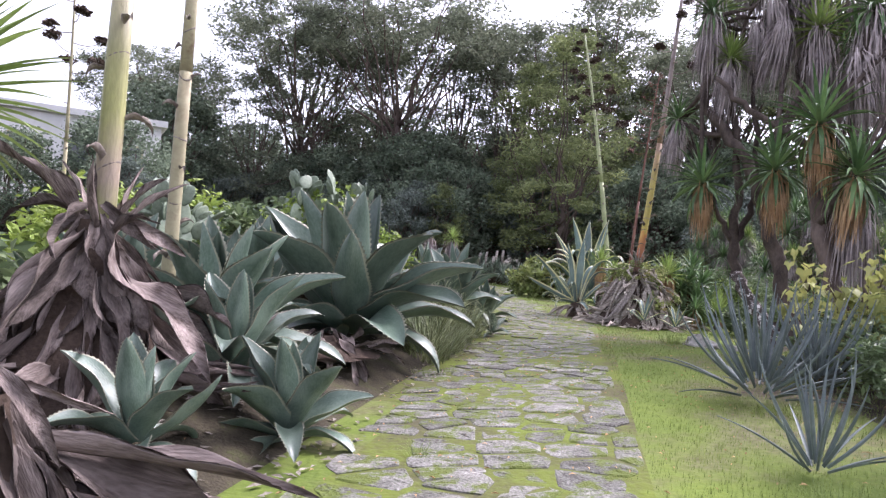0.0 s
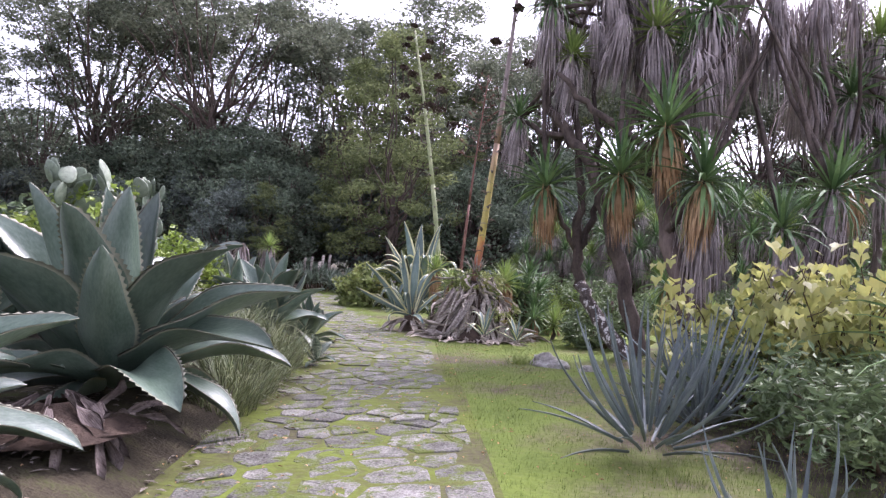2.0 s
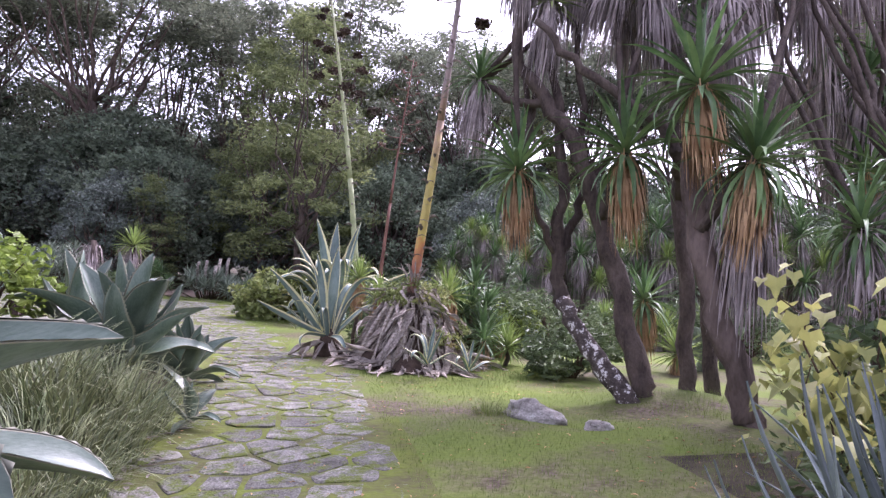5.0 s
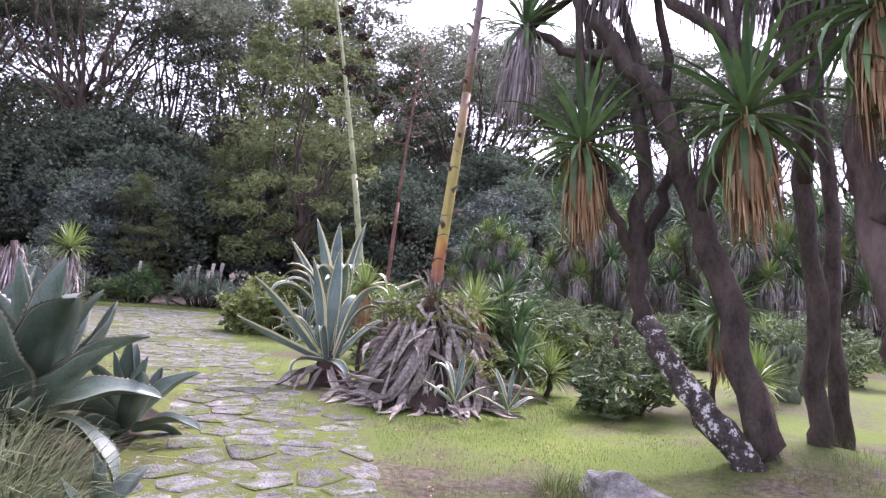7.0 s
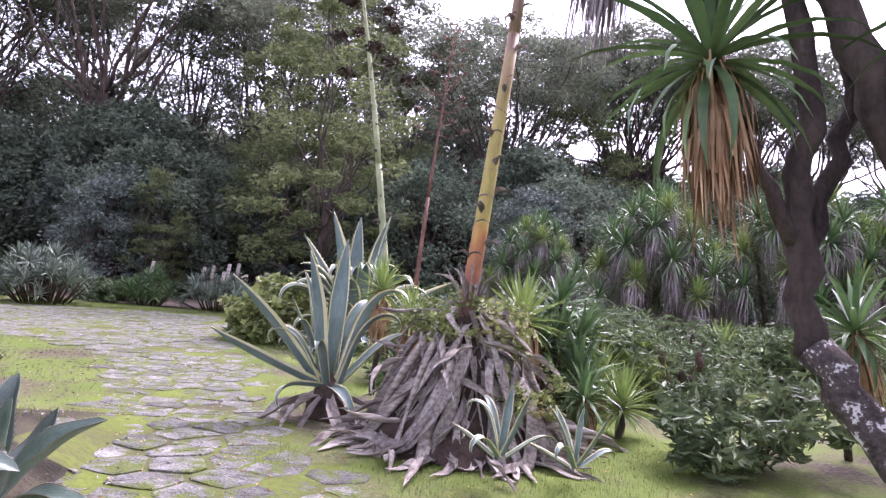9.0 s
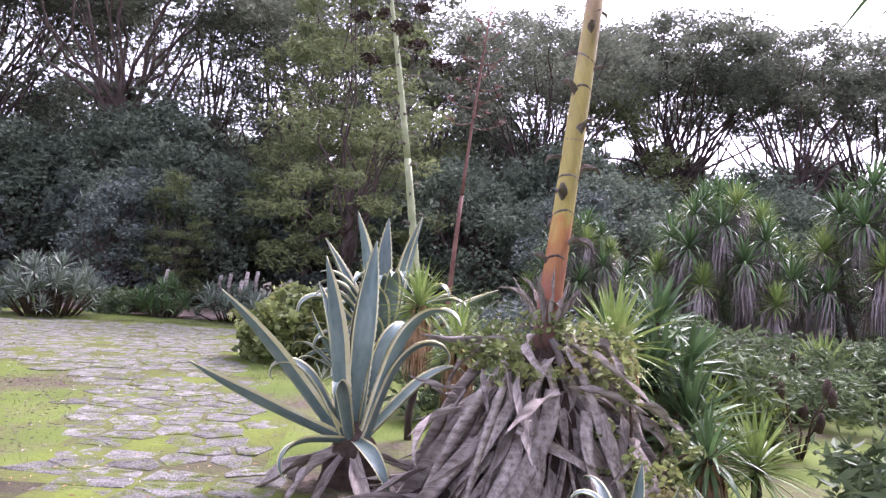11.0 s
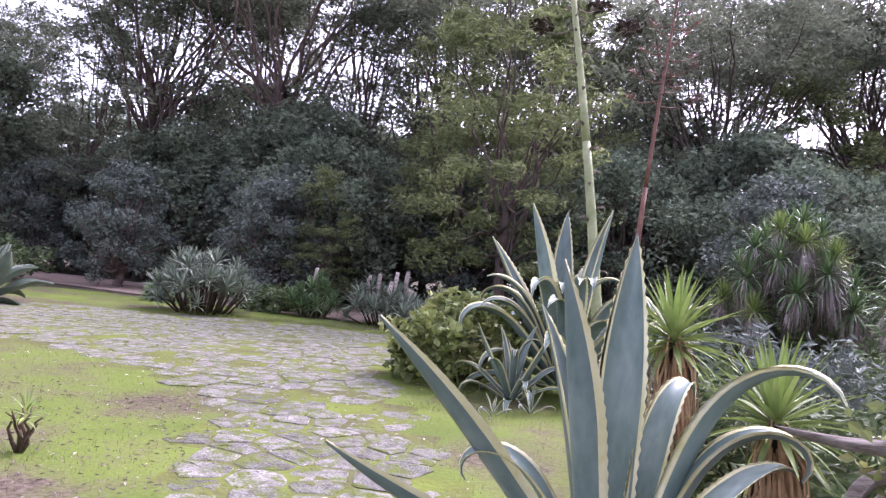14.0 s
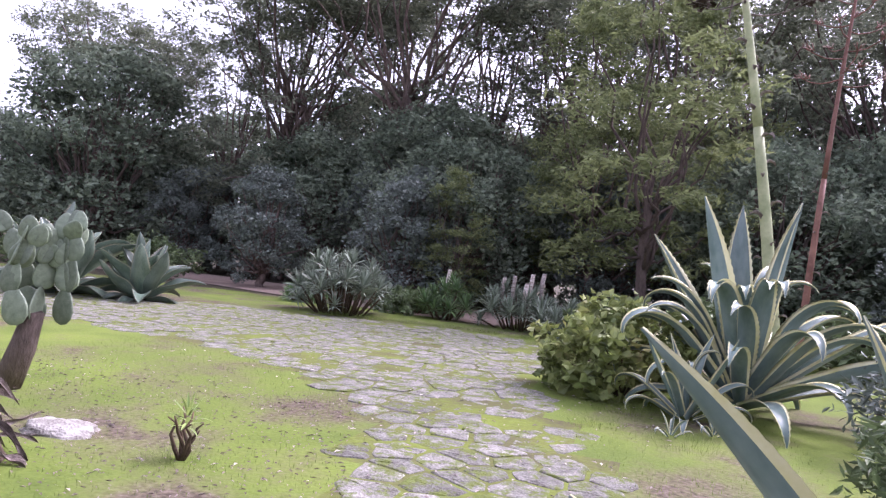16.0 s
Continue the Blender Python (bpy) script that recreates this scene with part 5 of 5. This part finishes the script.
def dead_sprig(x, y, h, seed, label, heads=False):
    r = random.Random(seed)
    t = thing("dry_sprig", on_ground(x, y), label, "dry plant")
    for k in range(7):
        a = k * 2.4
        e = Vector((math.cos(a) * h * 0.35, math.sin(a) * h * 0.35, h * r.uniform(0.55, 1)))
        piece("twig", mesh("twig", *tube(bend_path((0, 0, -0.03), e, 4, -0.05, 0.03, k), [0.02, 0.017, 0.013, 0.01, 0.006], 6), M_STEM), t)
        if heads:
            piece("seed_head", mesh("seed_head", *tube([e - Vector((0, 0, 0.12)), e, e + Vector((0.01, 0, 0.1))], [0.03, 0.05, 0.025], 7, 0.3, k), M_DEADDARK), t)
    return t


sprig = dead_sprig(-3.8, 19.25, 0.42, 1, "small dead woody sprig with a green tip on the lawn")
piece("green_tip", sword_head(14, 0.16, M_YUCCALIGHT, 12, -10, 50, 0.022), sprig, Matrix.Translation((0.02, 0.0, 0.42)), "tuft of young green leaves")
dead_sprig(5.8, 18.85, 0.85, 2, "dry plant with dark seed heads beside the lawn", True)
dead_sprig(7.4, 22.0, 1.3, 3, "dry plant with dark brown seed heads", True)


# ---- litter and short turf ----
def scatter(name, label, n, box, m, size, seed, blade_like=False, skip_path=False):
    g = random.Random(seed)
    V, F = [], []
    while len(F) < n:
        x, y = g.uniform(box[0], box[1]), g.uniform(box[2], box[3])
        if skip_path and inside(x, y, PATH_EDGE) and g.random() < 0.93:
            continue
        z = ground_z(x, y) + 0.012
        a, s = g.uniform(0, 6.28), size * g.uniform(0.5, 1.4)
        c, d = math.cos(a) * s, math.sin(a) * s
        o = len(V)
        if blade_like:
            V += [(x - d * 0.12, y + c * 0.12, z - 0.02), (x + d * 0.12, y - c * 0.12, z - 0.02), (x + c * 0.4, y + d * 0.4, z + s)]
            F.append((o, o + 1, o + 2))
        else:
            V += [(x - c, y - d, z + 0.004), (x - d * 0.35, y + c * 0.35, z + 0.016), (x + c, y + d, z + 0.006), (x + d * 0.35, y - c * 0.35, z + 0.012)]
            F.append((o, o + 1, o + 2, o + 3))
    return tagged(new(name, mesh(name, V, F, m, smooth=False)), label, "ground cover", kind="stuff")


scatter("turf_blades", "short bright green turf blades", 60000, (1.3, 4.6, 1.5, 17), M_GRASS, 0.018, 1, True, True)
scatter("turf_blades", "short bright green turf blades by the bend", 26000, (-9, 1.5, 15, 34), M_GRASS, 0.022, 2, True, True)
scatter("leaf_litter", "scattered dry brown leaf litter", 1600, (-1.8, 5, 0, 18), M_SKIRT, 0.022, 3)
scatter("leaf_litter", "scattered dry grey leaf litter on bare earth", 900, (-8, 0, 15, 26), M_SKIRTGREY, 0.03, 4)
scatter("leaf_litter", "dry brown twig and leaf crumbs on the bare lawn", 3200, (-8, -2.2, 16, 22), M_DEADBROWN, 0.022, 6, False, True)
scatter("leaf_litter", "dead leaf fragments in the planting bed", 2200, (-4, -0.6, 0.5, 15), M_DEAD, 0.05, 5)


# ---- paving stones ----
def clip(poly, px, py, nx, ny):
    """The part of a convex outline on the inner side of a line."""
    out = []
    for (x1, y1), (x2, y2) in zip(poly, poly[1:] + poly[:1]):
        d1, d2 = (x1 - px) * nx + (y1 - py) * ny, (x2 - px) * nx + (y2 - py) * ny
        if d1 <= 0:
            out.append((x1, y1))
        if d1 * d2 < 0:
            f = d1 / (d1 - d2)
            out.append((x1 + (x2 - x1) * f, y1 + (y2 - y1) * f))
    return out


def slab(outline, r):
    """A broken slab: wobbling rim, chipped shoulder and an uneven top. Local coordinates."""
    rim = []
    for (x1, y1), (x2, y2) in zip(outline, outline[1:] + outline[:1]):
        n = max(2, int(math.hypot(x2 - x1, y2 - y1) / 0.1))
        for k in range(n):
            f = (k + (0.12 if k == 0 else 0.0)) / n
            g = 1 - r.uniform(0.0, 0.035)
            rim.append(((x1 + (x2 - x1) * f) * g, (y1 + (y2 - y1) * f) * g))
    n = len(rim)
    rise = r.uniform(0.003, 0.013)
    V = [(x, y, -0.06) for x, y in rim] + [(x, y, rise - 0.007 + r.uniform(-0.004, 0.003)) for x, y in rim]
    V += [(x * 0.92, y * 0.92, rise + r.uniform(-0.004, 0.004)) for x, y in rim] + [(x * 0.5, y * 0.5, rise + r.uniform(-0.006, 0.008)) for x, y in rim] + [(0, 0, rise)]
    F = [(i * n + k, i * n + (k + 1) % n, i * n + n + (k + 1) % n, i * n + n + k) for i in range(3) for k in range(n)] + [(3 * n + k, 3 * n + (k + 1) % n, 4 * n) for k in range(n)]
    return V, F


path_base = thing("stone_path", Matrix(), "path of irregular grey stone slabs with mossy green joints", "path")
tagged(path_base, kind="structure")
r = random.Random(21)
rows_of_seeds, y = [], -4.0
while y < 34.8:
    d = r.uniform(0.26, 0.43) if y < 22 else r.uniform(0.42, 0.62)
    row, x = [], -18.5 + r.uniform(0, 0.5)
    while x < 1.75:
        w = r.uniform(0.3, 0.68) * (1.0 if y < 22 else 1.2)
        row.append((x + w / 2 + r.uniform(-0.05, 0.05), y + d / 2 + r.uniform(-0.14, 0.14) * d / 0.4 + 0.1 * math.sin(x * 1.3 + y)))
        x += w
    rows_of_seeds.append(row)
    y += d
far_stones, near_stones = [], []
for j, row in enumerate(rows_of_seeds):
    around = [p for q in rows_of_seeds[max(0, j - 2):j + 3] for p in q]
    for cx, cy in row:
        if not inside(cx, cy, PATH_EDGE):
            continue
        edge = 1.5 + (1.18 - 1.5) * max(0, (cy - 4.7) / 10.2) if cy < 14.8 else 9.0
        ragged = cx < -0.15 and cy < 15
        if r.random() < (0.14 if ragged else 0.02):
            continue
        cell = [(cx - 0.7, cy - 0.6), (cx + 0.7, cy - 0.6), (cx + 0.7, cy + 0.6), (cx - 0.7, cy + 0.6)]
        for px, py in around:
            dx, dy = px - cx, py - cy
            gap = math.hypot(dx, dy)
            if 1e-6 < gap < 1.6:
                cut = 0.5 * gap - r.uniform(0.005, 0.026) * (1.8 if ragged else 1.0)
                cell = clip(cell, cx + dx / gap * cut, cy + dy / gap * cut, dx / gap, dy / gap)
        cell = clip(cell, edge - 0.015, cy, 1, 0)
        if len(cell) < 3:
            continue
        mx, my = sum(p[0] for p in cell) / len(cell), sum(p[1] for p in cell) / len(cell)
        if max(p[0] for p in cell) - min(p[0] for p in cell) < 0.16:
            continue
        V, F = slab([(px - mx, py - my) for px, py in cell], r)
        m = Matrix.Translation((mx, my, ground_z(mx, my) + r.uniform(-0.006, 0.006))) @ rot("Y", math.degrees(-math.atan2(ground_z(mx + 0.2, my) - ground_z(mx - 0.2, my), 0.4)) + r.uniform(-0.8, 0.8)) @ rot("X", r.uniform(-0.8, 0.8))
        if 1.5 < my < 22.5 and len(near_stones) < 300 and mx > -4.2:
            near_stones.append((V, F, m))
        else:
            far_stones.append(placed((V, F, [0] * len(F)), m))
for V, F, m in near_stones:
    piece("paving_stone", mesh("paving_stone", V, F, M_STONE, smooth=False), path_base, m)
v, f, _ = join(far_stones)
tagged(piece("far_paving", mesh("far_paving", v, f, M_STONE, smooth=False), path_base), "worn grey slabs of the far bend", kind="stuff")
